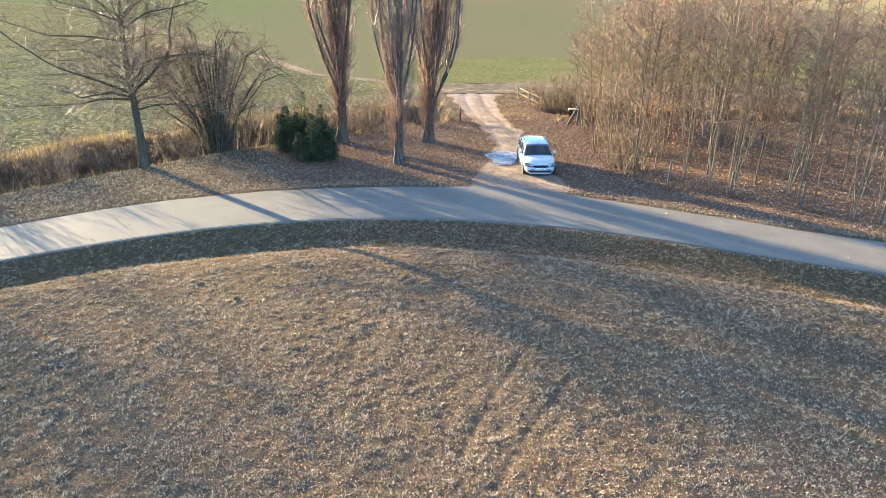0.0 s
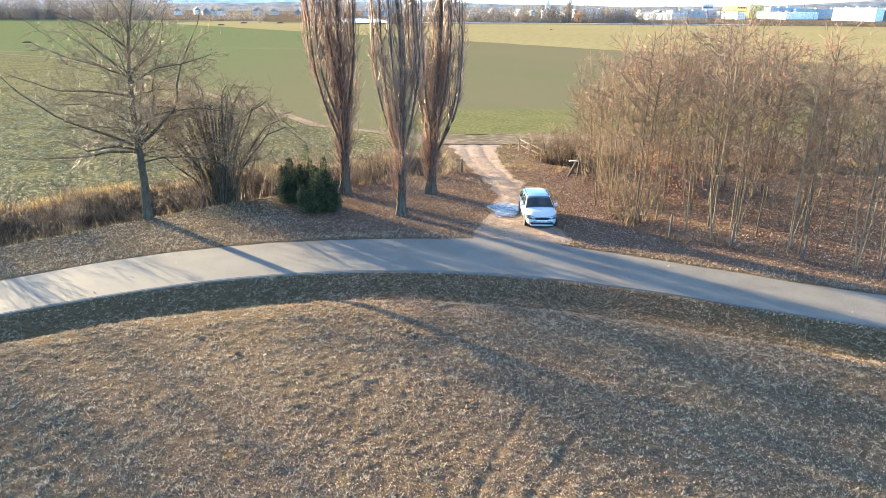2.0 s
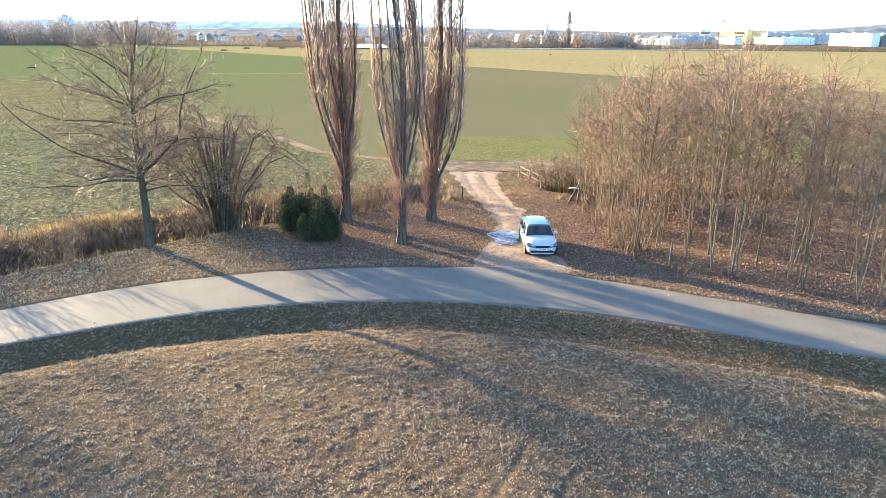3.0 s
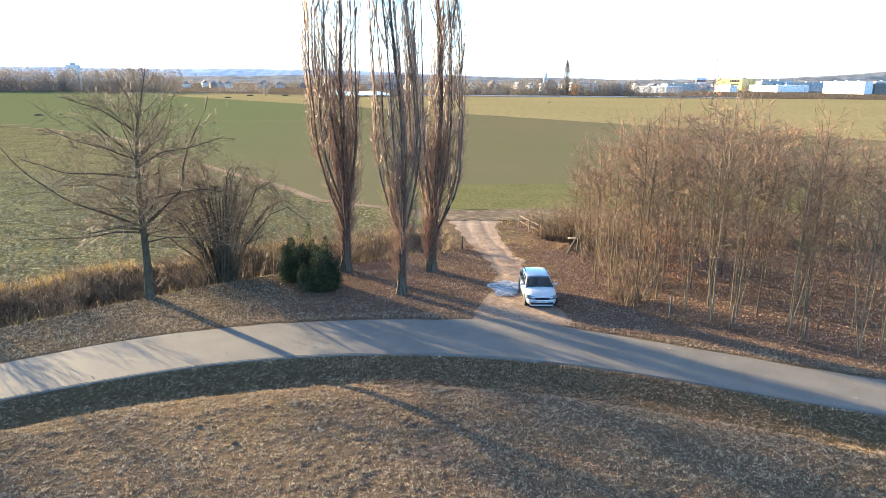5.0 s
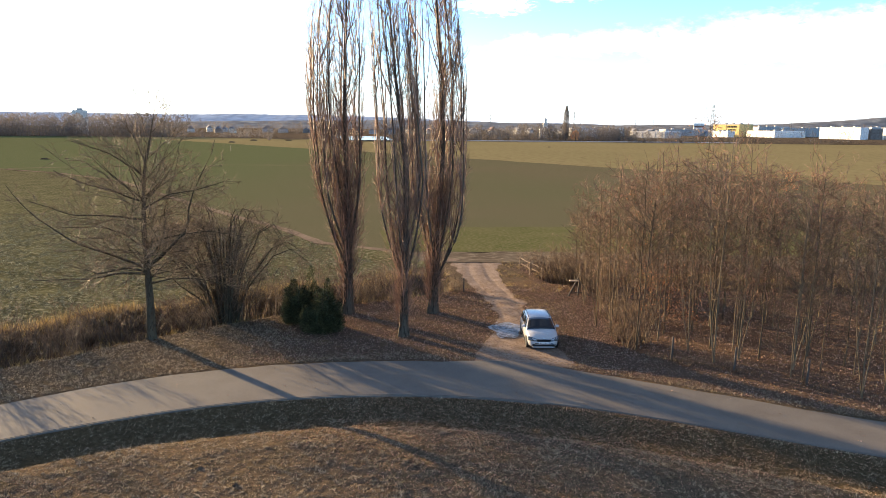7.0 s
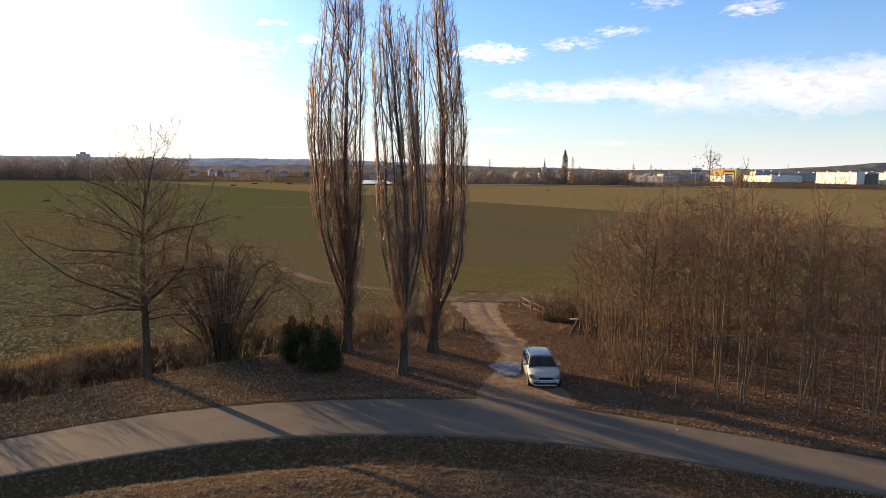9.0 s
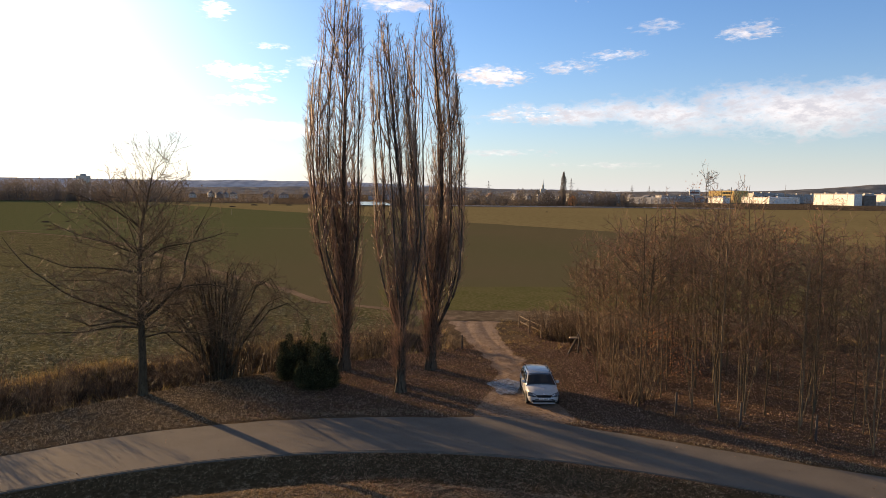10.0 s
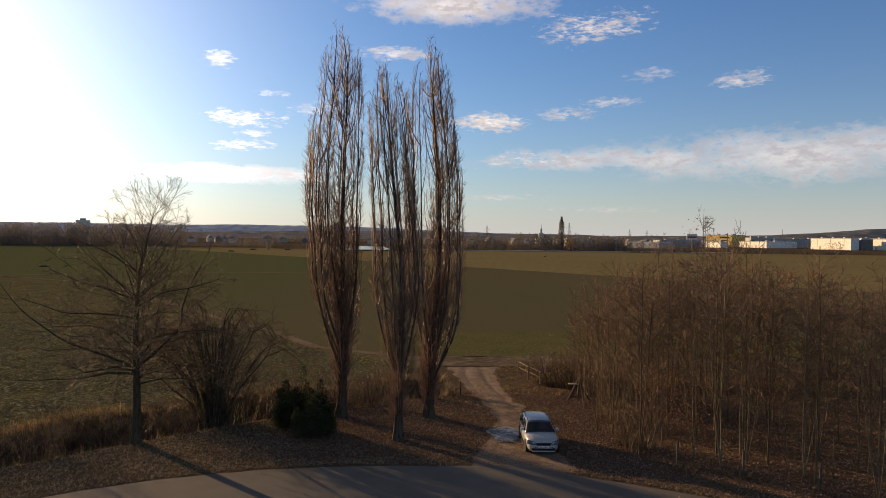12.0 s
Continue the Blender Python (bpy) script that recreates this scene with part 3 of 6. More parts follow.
def ground_material():
    m = bpy.data.materials.new("ground")
    m.use_nodes = True
    k = Graph(m.node_tree)
    p = k.add("ShaderNodeNewGeometry").outputs["Position"]
    big, mid, fine, tiny = k.noise(p, 0.18), k.noise(p, 1.1, 5), k.noise(p, 7.0, 5, 0.65), k.noise(p, 38.0, 3, 0.65)
    lawn = k.mix(k.step(big, 0.35, 0.65), (0.100, 0.071, 0.044), (0.128, 0.093, 0.060))
    lawn = k.mix(k.step(mid, 0.45, 0.7), lawn, (0.092, 0.072, 0.038))
    lawn = k.mix(k.step(fine, 0.42, 0.62), lawn, (0.165, 0.122, 0.080))
    lawn = k.mix(k.step(tiny, 0.46, 0.57), lawn, (0.040, 0.029, 0.018))
    leaves = k.mix(k.step(fine, 0.35, 0.65), (0.100, 0.065, 0.043), (0.150, 0.101, 0.067))
    leaves = k.mix(k.step(tiny, 0.48, 0.60), leaves, (0.062, 0.039, 0.023))
    leaves = k.mix(k.step(mid, 0.5, 0.75), leaves, (0.135, 0.092, 0.044))
    dirt = k.mix(k.step(mid, 0.35, 0.65), (0.195, 0.143, 0.104), (0.28, 0.212, 0.158))
    dirt = k.mix(k.step(fine, 0.48, 0.66), dirt, (0.125, 0.083, 0.053))
    dirt = k.mix(k.step(tiny, 0.55, 0.66), dirt, (0.34, 0.265, 0.20))
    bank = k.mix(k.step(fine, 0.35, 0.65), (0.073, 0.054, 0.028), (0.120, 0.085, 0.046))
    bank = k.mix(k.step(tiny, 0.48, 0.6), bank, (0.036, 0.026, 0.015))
    wood = k.mix(k.step(fine, 0.35, 0.65), (0.102, 0.067, 0.045), (0.158, 0.108, 0.074))
    wood = k.mix(k.step(tiny, 0.5, 0.62), wood, (0.073, 0.044, 0.026))

    def share(name):
        return k.step(k.math("ADD", k.attr(name), k.math("MULTIPLY_ADD", fine, 0.9, -0.45)), 0.3, 0.7)
    col = k.mix(share("litter"), lawn, leaves)
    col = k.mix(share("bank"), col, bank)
    col = k.mix(share("wood"), col, wood)
    col = k.mix(share("dirt"), col, dirt)
    b = k.add("ShaderNodeBsdfPrincipled")
    k.put(b.inputs["Base Color"], col)
    b.inputs["Roughness"].default_value, b.inputs["Specular IOR Level"].default_value = 0.95, 0.0
    u = k.add("ShaderNodeBump")
    u.inputs["Strength"].default_value, u.inputs["Distance"].default_value = 0.9, 0.08
    k.put(u.inputs["Height"], k.math("ADD", fine, k.math("MULTIPLY", tiny, 0.5)))
    k.put(b.inputs["Normal"], u.outputs[0])
    k.put(k.add("ShaderNodeOutputMaterial").inputs[0], b.outputs[0])
    return m


build_ground()


def ribbon(name, xs, y0, y1, z, material, label, category, rows=5):
    """A sheet between two curves over x, with a rounded drop at its sides."""
    ts = np.linspace(0, 1, rows)
    X = np.repeat(xs[None, :], rows, 0)
    Y = y0[None, :] * (1 - ts[:, None]) + y1[None, :] * ts[:, None]
    Z = np.full(X.shape, z)
    Z[0] = Z[-1] = z - 0.12
    Y[1], Y[-2] = Y[0] + 0.04, Y[-1] - 0.04
    n = len(xs)
    i = (np.arange(rows - 1)[:, None] * n + np.arange(n - 1)[None, :]).ravel()
    me = mesh_of(name, np.stack([X.ravel(), Y.ravel(), Z.ravel()], 1), np.stack([i, i + 1, i + n + 1, i + n], 1), material, False)
    return tagged(new(name, me), label, category, kind="structure")


rx = np.arange(-50, 60, 0.4)
edge_wear = 0.10 * waves(rx, rx * 0, 1.7, 12)
flare = 0.45 * np.exp(-((rx - 3.2) / 2.6) ** 2)
ribbon("road", rx, road_near(rx), road_far(rx) + edge_wear + flare, 0.03, M["asphalt"], "narrow grey asphalt lane bending past the lawn", "road", 9)
ribbon("road_edge", rx[rx < 4], road_near(rx[rx < 4]) - 0.14, road_near(rx[rx < 4]) - 0.004, 0.036, M["kerb"], "pale concrete edging strip along the asphalt lane", "kerb", 5)


# ---- fields ----
def sheet(name, outline, z, material, label, category="field", step=4.0, wobble=0.3, seed=3):
    """A flat patch of land inside an outline, its edge broken up."""
    pts = []
    for (ax, ay), (bx, by) in zip(outline, outline[1:] + outline[:1]):
        n = max(1, int(math.hypot(bx - ax, by - ay) / step))
        n = min(n, 60)
        for i in range(n):
            pts.append((ax + (bx - ax) * i / n, ay + (by - ay) * i / n))
    bm = bmesh.new()
    vs = []
    for x, y in pts:
        w = wobble * (1 if math.hypot(x, y) < 150 else 4)
        vs.append(bm.verts.new((x + w * float(waves(x, y, 0.9, seed)), y + w * float(waves(x, y, 0.9, seed + 1)), z)))
    f = bm.faces.new(vs)
    if f.normal.z < 0:
        f.normal_flip()
    bmesh.ops.triangulate(bm, faces=bm.faces[:])
    me = bpy.data.meshes.new(name)
    bm.to_mesh(me)
    bm.free()
    me.materials.append(material)
    return tagged(new(name, me), label, category, kind="structure")


sheet("ploughed_field", [(-20.5, 80.5), (-14.5, 71.5), (-4, 66.5), (70, 64), (150, 62), (172, 58), (38, 216), (4, 259), (-82, 356), (-330, 640), (-520, 560), (-420, 300), (-121, 181), (-97, 167), (-72, 145), (-41.5, 105.5), (-27.5, 88.5)],
      0.024, M["ploughed"], "dark olive and brown sown field", wobble=0.25)
sheet("stubble_field", [(174, 58), (320, 30), (700, 200), (500, 470), (285, 512), (148, 528), (8, 532), (-120, 560), (-330, 640), (-82, 356), (4, 259), (38, 216)],
      0.028, M["stubble"], "pale straw-coloured far field", step=8.0, wobble=0.3)
sheet("field_margin", [(-3, 61.5), (10, 61.0), (40, 60), (75, 58), (75, 64), (40, 66.2), (9, 67), (-4, 66.3)], 0.030, M["margin"], "bare ploughed soil along the field's edge", step=0.7, wobble=0.45)
sheet("green_field_strip", [(-7, 66.5), (9, 67), (40, 66), (75, 63.5), (80, 82), (40, 84), (12, 84), (-1, 83), (-9, 80)], 0.034, M["green_strip"], "bright green strip of young winter crop", step=1.5)
sheet("leafy_field", [(-30, 37), (-26, 41.5), (-22, 45.5), (-16, 49.5), (-9, 54.5), (-5, 57), (-2, 60), (-4, 66), (-14.5, 70), (-20.5, 79.5), (-28, 87.5), (-42, 104.5), (-72, 144), (-97, 165), (-121, 179), (-300, 250), (-260, 60), (-110, 20), (-50, 20)],
      0.02, M["leafy_crop"], "frosted low leafy crop beside the ditch", step=2.0)


def lane(name, pts, width, z, material, label):
    bm = bmesh.new()
    rows = []
    n = len(pts)
    for i, (x, y) in enumerate(pts):
        a, b = pts[max(0, i - 1)], pts[min(n - 1, i + 1)]
        d = Vector((b[0] - a[0], b[1] - a[1])).normalized()
        w = width / 2 * (1 + 0.25 * float(waves(x, y, 0.5, 21)))
        rows.append((bm.verts.new((x + d.y * w, y - d.x * w, z)), bm.verts.new((x - d.y * w, y + d.x * w, z))))
    for (a, b), (c, d) in zip(rows, rows[1:]):
        bm.faces.new((a, c, d, b))
    me = bpy.data.meshes.new(name)
    bm.to_mesh(me)
    bm.free()
    me.materials.append(material)
    return tagged(new(name, me), label, "path", kind="structure")


def along(knots, step):
    out = []
    for (ax, ay), (bx, by) in zip(knots, knots[1:]):
        n = max(1, int(math.hypot(bx - ax, by - ay) / step))
        out += [(ax + (bx - ax) * i / n, ay + (by - ay) * i / n) for i in range(n)]
    return out + [knots[-1]]


lane("field_path", along([(0, 62), (-6, 66.5), (-14.5, 71), (-20.5, 80), (-27.5, 88), (-41.4, 105), (-72, 145), (-97, 166), (-121, 180), (-200, 215)], 2.0), 1.25, 0.042, M["path"], "trodden pinkish dirt path crossing the fields")
lane("field_path_far", along([(-121, 182), (-100, 196), (-70, 206), (-45, 208)], 6.0), 1.6, 0.046, M["path"], "thin trodden path across the far field")

# ---- trees ----
rng = np.random.RandomState(7)


def tubes(P, R, sides, ridge=0.0):
    """Verts and quads of many tubes: P (m, n, 3), R (m, n); ridge: depth of the bark's furrows."""
    m, n, _ = P.shape
    T = np.gradient(P, axis=1)
    T /= np.linalg.norm(T, axis=2, keepdims=True) + 1e-9
    ref = np.where(np.abs(T[..., 2:3]) < 0.9, np.array([0, 0, 1.0]), np.array([1.0, 0, 0]))
    U = np.cross(T, ref)
    U /= np.linalg.norm(U, axis=2, keepdims=True) + 1e-9
    V = np.cross(T, U)
    a = np.arange(sides) * 2 * np.pi / sides
    furrow = 1 + ridge * (np.sin(7 * a) + 0.7 * np.sin(11 * a + 2) + 0.5 * np.sin(4 * a + 1))
    ring = P[:, :, None, :] + (R[:, :, None] * furrow)[..., None] * (np.cos(a)[None, None, :, None] * U[:, :, None, :] + np.sin(a)[None, None, :, None] * V[:, :, None, :])
    verts = ring.reshape(-1, 3)
    b = np.arange(m)[:, None, None] * n * sides + np.arange(n - 1)[None, :, None] * sides
    s, s2 = np.arange(sides)[None, None, :], (np.arange(sides)[None, None, :] + 1) % sides
    quads = np.stack([b + s, b + s2, b + sides + s2, b + sides + s], -1).reshape(-1, 4)
    return verts, quads


def spikes(P, R):
    """Verts and triangles of many thin pointed twigs: the first and last point of each."""
    a, b = P[:, 0], P[:, -1]
    d = b - a
    u = np.cross(d, np.where(np.abs(d[:, 2:3]) < 0.9 * np.linalg.norm(d, axis=1, keepdims=True), np.array([0, 0, 1.0]), np.array([1.0, 0, 0])))
    u /= np.linalg.norm(u, axis=1, keepdims=True) + 1e-9
    w = np.cross(d, u)
    w /= np.linalg.norm(w, axis=1, keepdims=True) + 1e-9
    r = R[:, :1]
    v = np.stack([a + u * r, a - u * r * 0.5 + w * r * 0.87, a - u * r * 0.5 - w * r * 0.87, b], 1).reshape(-1, 3)
    k = np.arange(len(a))[:, None] * 4
    return v, np.concatenate([k + [0, 1, 3], k + [1, 2, 3], k + [2, 0, 3]])


def joined(batches):
    """Tubes as (points, radii, sides, ridge) and, with no sides, spikes."""
    vs, quads, tris, o = [], [], [], 0
    for P, R, sides, *ridge in batches:
        v, f = tubes(P, R, sides, *ridge) if sides else spikes(P, R)
        vs.append(v)
        (quads if sides else tris).append(f + o)
        o += len(v)
    return np.concatenate(vs), [np.concatenate(f) for f in (quads, tris) if f]


def grow(P, R, count, s0, s1, angle, length, r, n, up=0.3, wiggle=0.12, taper=0.5, thin=0.5, rmin=0.004, spread=0.35, rel=False):
    """Children on each parent branch: P (m, k, 3), R (m, k); length in metres, a number or a function of (start height, share)."""
    m, k, _ = P.shape
    s = np.sort(r.uniform(s0, s1, (m, count)), axis=1)
    f = s * (k - 1)
    i = np.clip(f.astype(int), 0, k - 2)
    w = (f - i)[..., None]
    row = np.arange(m)[:, None]
    A, B = P[row, i], P[row, i + 1]
    start = A * (1 - w) + B * w
    tang = (B - A) / (np.linalg.norm(B - A, axis=2, keepdims=True) + 1e-9)
    rad = R[row, i] * (1 - w[..., 0]) + R[row, i + 1] * w[..., 0]
    side = np.cross(tang, r.normal(size=tang.shape))
    side /= np.linalg.norm(side, axis=2, keepdims=True) + 1e-9
    ang = np.radians(angle) * r.uniform(1 - spread, 1 + spread, (m, count))[..., None]
    d = tang * np.cos(ang) + side * np.sin(ang)
    L = (length(start, s) if callable(length) else length) * r.uniform(0.55, 1.2, (m, count))
    if rel:
        L = L * np.linalg.norm(np.diff(P, axis=1), axis=2).sum(1)[:, None]
    d = d.reshape(-1, 3)
    start, L, rad = start.reshape(-1, 3), L.reshape(-1), rad.reshape(-1)
    pts = [start]
    q = start
    for j in range(n - 1):
        d = d + np.array([0, 0, up]) + r.normal(size=d.shape) * wiggle
        d /= np.linalg.norm(d, axis=1, keepdims=True)
        q = q + d * (L / (n - 1))[:, None]
        pts.append(q)
    C = np.stack(pts, 1)
    r0 = np.maximum(rad * thin, rmin)
    CR = np.maximum(r0[:, None] * np.linspace(1, 1 - taper, n)[None, :], rmin * 0.7)
    return C, CR


def stem(pts, r0, r1, n, r, wiggle=0.05):
    """One trunk through a few points."""
    pts = np.array(pts, float)
    t = np.linspace(0, 1, n)
    tt = np.linspace(0, 1, len(pts))
    P = np.stack([np.interp(t, tt, pts[:, c]) for c in range(3)], 1)
    P[1:, :2] += np.cumsum(r.normal(size=(n - 1, 2)) * wiggle, axis=0) * 0.6
    R = r0 + (r1 - r0) * t ** 0.8
    R[0] *= 1.25
    return P[None], R[None]


def add_tree(name, m, trunk_batches, crown_batches, bark, twig, label, group=""):
    ob = thing(name, m, label, "tree", group)
    v, f = joined(trunk_batches)
    part("trunk", mesh_of("trunk", v, f, bark, True), bark, ob)
    v, f = joined(crown_batches)
    part("crown", mesh_of("crown", v, f, twig, True), twig, ob, "crown of bare upswept twigs")
    return ob


def poplar(x, y, H, r0, outline, leaders, limbs, seed, label, suckers=110):
    """A columnar poplar: leaders and long steep limbs run up side by side inside an outline of (height, left, right) in metres."""
    r = np.random.RandomState(seed)
    oz, ol, orr = (np.array([k[i] for k in outline], float) for i in range(3))

    def track(u, v, z):
        lo, hi = np.interp(z, oz, ol), np.interp(z, oz, orr)
        return np.stack([(lo + hi) / 2 + u * (hi - lo) / 2, v * (hi - lo) / 2 + 0 * z, z], -1)

    def climb(start, u, v, z1, n, ease, wiggle):
        """From a point on a parent, outwards, then up along its own line."""
        t = np.linspace(0, 1, n)
        z = start[2] + (z1 - start[2]) * t
        k = np.clip(t / ease, 0, 1)
        k = (k * (2 - k))[:, None]
        P = start * (1 - k) + track(u, v, z) * k
        P[:, 2] = z
        w = np.cumsum(r.normal(size=(n, 2)) * wiggle, axis=0)
        P[:, :2] += (w - w[:1]) * np.clip(t * 2, 0, 1)[:, None]
        return P
    u0, v0, top = leaders[0][:3]
    t = np.linspace(0, 1, 26)
    main = track(u0, v0, H * t)
    lean = np.clip(t * 2.2, 0, 1)[:, None]
    main[:, :2] *= lean
    main[:, 2] = -0.15 + (H * top + 0.15) * t
    main[1:, :2] += np.cumsum(r.normal(size=(25, 2)) * 0.018, axis=0)
    stems = [(main, r0 * (1.0 - t ** 0.62) + 0.012)]
    stems[0][1][0] *= 1.3
    for u, v, share, z0 in leaders[1:]:
        i = np.interp(z0, main[:, 2], np.arange(26))
        st = main[int(i)] * (1 - i % 1) + main[min(25, int(i) + 1)] * (i % 1)
        P = climb(st, u, v, H * share, 24, 0.40, 0.012)
        stems.append((P, r0 * 0.21 * (1 - np.linspace(0, 1, 24) ** 0.9) + 0.014))
    arms = []
    while len(arms) < limbs:
        P, R = stems[r.randint(len(stems)) if r.uniform() < 0.62 else 0]
        f = (r.uniform(0.07, 0.3) if P is main and r.uniform() < 0.36 else r.uniform(0.05, 0.9)) * (len(P) - 1)
        st = P[int(f)] * (1 - f % 1) + P[int(f) + 1] * (f % 1)
        if st[2] < 1.8:
            continue
        lo, hi = np.interp(st[2] + 1.5, oz, ol), np.interp(st[2] + 1.5, oz, orr)
        uv = np.array([(2 * st[0] - lo - hi) / (hi - lo), 2 * st[1] / (hi - lo)])
        a = r.uniform(0, 6.283)
        uv = uv * r.uniform(0.9, 1.3) + np.array([math.cos(a), math.sin(a)]) * r.uniform(0.25, 0.7)
        q = float(np.hypot(*uv))
        uv, q = uv * min(1.0, 0.97 / q), min(q, 0.97)
        z1 = min(st[2] + r.uniform(2.2, 5.2), H * (1.0 - r.uniform(0.06, 0.17) * q * q - r.uniform(0, 0.03)))
        if z1 - st[2] < 1.0:
            continue
        arms.append((climb(st, uv[0], uv[1], z1, 9, 0.8, 0.013), np.linspace(0.034, 0.010, 9) * r.uniform(0.6, 1.2)))
    LP, LR = np.stack([p for p, _ in arms]), np.stack([q for _, q in arms])
    SP = np.stack([p[np.linspace(4, len(p) - 1, 16).astype(int)] for p, _ in stems])
    SR = np.stack([q[np.linspace(4, len(q) - 1, 16).astype(int)] for _, q in stems])
    twigs = [grow(LP, LR, 17, 0.06, 1.0, 38, lambda st, s: 0.34 + 0.5 * (1 - s), r, 3, up=0.12, wiggle=0.09, taper=0.5, thin=0.42, rmin=0.0085),
             grow(SP, SR, 64, 0.03, 1.0, 36, lambda st, s: 0.45 + 0.6 * (1 - s), r, 3, up=0.14, wiggle=0.06, taper=0.5, thin=0.08, rmin=0.0088)]
    fine = [grow(p, q, 2, 0.1, 1.0, 46, 0.32, r, 2, up=0.10, wiggle=0.12, taper=0.4, thin=0.9, rmin=0.0068) for p, q in twigs]
    brush = grow(main[None], stems[0][1][None], 400, 0.055, 0.36, 46, lambda st, s: 1.5 + 3.6 * (s - 0.06), r, 6, up=0.11, wiggle=0.06, taper=0.6, thin=0.06, rmin=0.0095)
    twigs.append(brush)
    fine.append(grow(brush[0], brush[1], 4, 0.2, 1.0, 36, 0.42, r, 2, up=0.12, wiggle=0.1, taper=0.4, thin=0.9, rmin=0.0062))
    # water shoots round the foot
    foot = stem([(0, 0, 0), (0, 0, 2.6)], r0, r0 * 0.9, 6, r, 0.01)
    shoots = grow(foot[0], foot[1], suckers, 0.0, 1.0, 40, 1.9, r, 5, up=0.34, wiggle=0.08, taper=0.6, thin=0.05, rmin=0.007)
    return add_tree("poplar_tree", pose(x, y, ground_z(x, y)), [(p[None], q[None], 9) for p, q in stems[1:]] + [(stems[0][0][None], stems[0][1][None], 28, 0.1)],
                    [(LP, LR, 4)] + [(p, q, 3) for p, q in twigs + [shoots]] + [(p, q, 0) for p, q in fine], M["poplar_bark"], M["poplar_twig"], label, "tall poplars beside the track")


poplar(-7.2, 43.9, 25.5, 0.34, [(0, -0.3, 0.3), (2.6, -1.15, 0.95), (5.1, -1.75, 1.35), (8, -2.1, 1.4), (10.9, -2.25, 1.3), (13.5, -2.45, 1.25), (16, -2.4, 1.35), (18.9, -2.15, 1.35), (20.2, -1.85, 1.35), (23.4, -1.5, 1.2), (26, -0.9, 0.3)],
       [(0.3, 0.0, 0.965), (-0.35, 0.3, 0.93, 3.0), (-0.85, 0.0, 0.735, 3.6), (0.85, -0.2, 0.90, 4.5), (-0.1, -0.5, 0.955, 5.5), (0.1, 0.6, 0.94, 7.0), (-0.6, -0.4, 0.72, 2.6), (-0.7, 0.5, 0.88, 6.0), (-0.4, -0.7, 0.7, 4.0), (0.6, 0.5, 0.75, 3.4)], 320, 11, "tall bare columnar poplar with several leaders beside an evergreen bush")
poplar(-3.1, 39.0, 22.2, 0.27, [(0, -0.25, 0.25), (2.4, -1.0, 1.0), (5.0, -1.5, 1.5), (9.1, -1.6, 1.55), (12.3, -1.6, 1.2), (15.5, -1.75, 0.8), (18.8, -1.8, 0.4), (20.6, -1.6, 0.0), (22.2, -1.3, -0.3)],
       [(0.1, 0.0, 0.965), (-0.6, 0.2, 0.96, 2.9), (0.75, -0.2, 0.93, 3.2), (0.2, 0.6, 0.95, 3.6), (-0.2, -0.6, 0.90, 3.8), (-0.85, -0.1, 0.80, 3.4), (0.55, 0.5, 0.7, 5.0)], 165, 12, "bare columnar poplar with forked leaders close to the asphalt lane")
poplar(-1.55, 44.3, 24.8, 0.33, [(0, -0.35, 0.5), (2.4, -1.2, 1.5), (5.0, -1.7, 2.05), (9.8, -1.75, 2.2), (13.1, -1.7, 2.15), (15.2, -1.75, 2.15), (18.2, -1.75, 1.75), (21, -1.65, 1.3), (23, -1.2, 0.9), (24.8, -0.4, 0.6)],
       [(0.15, 0.0, 0.965), (-0.65, 0.2, 0.925, 2.4), (0.55, -0.3, 0.93, 2.8), (0.8, 0.1, 0.73, 1.6), (-0.35, -0.55, 0.89, 3.2), (0.1, 0.6, 0.95, 4.0), (0.45, 0.45, 0.90, 5.4), (-0.8, 0.0, 0.7, 4.4), (0.85, -0.4, 0.62, 2.0)], 260, 13, "tall bare poplar with spreading basal limbs beside the dirt track", 260)


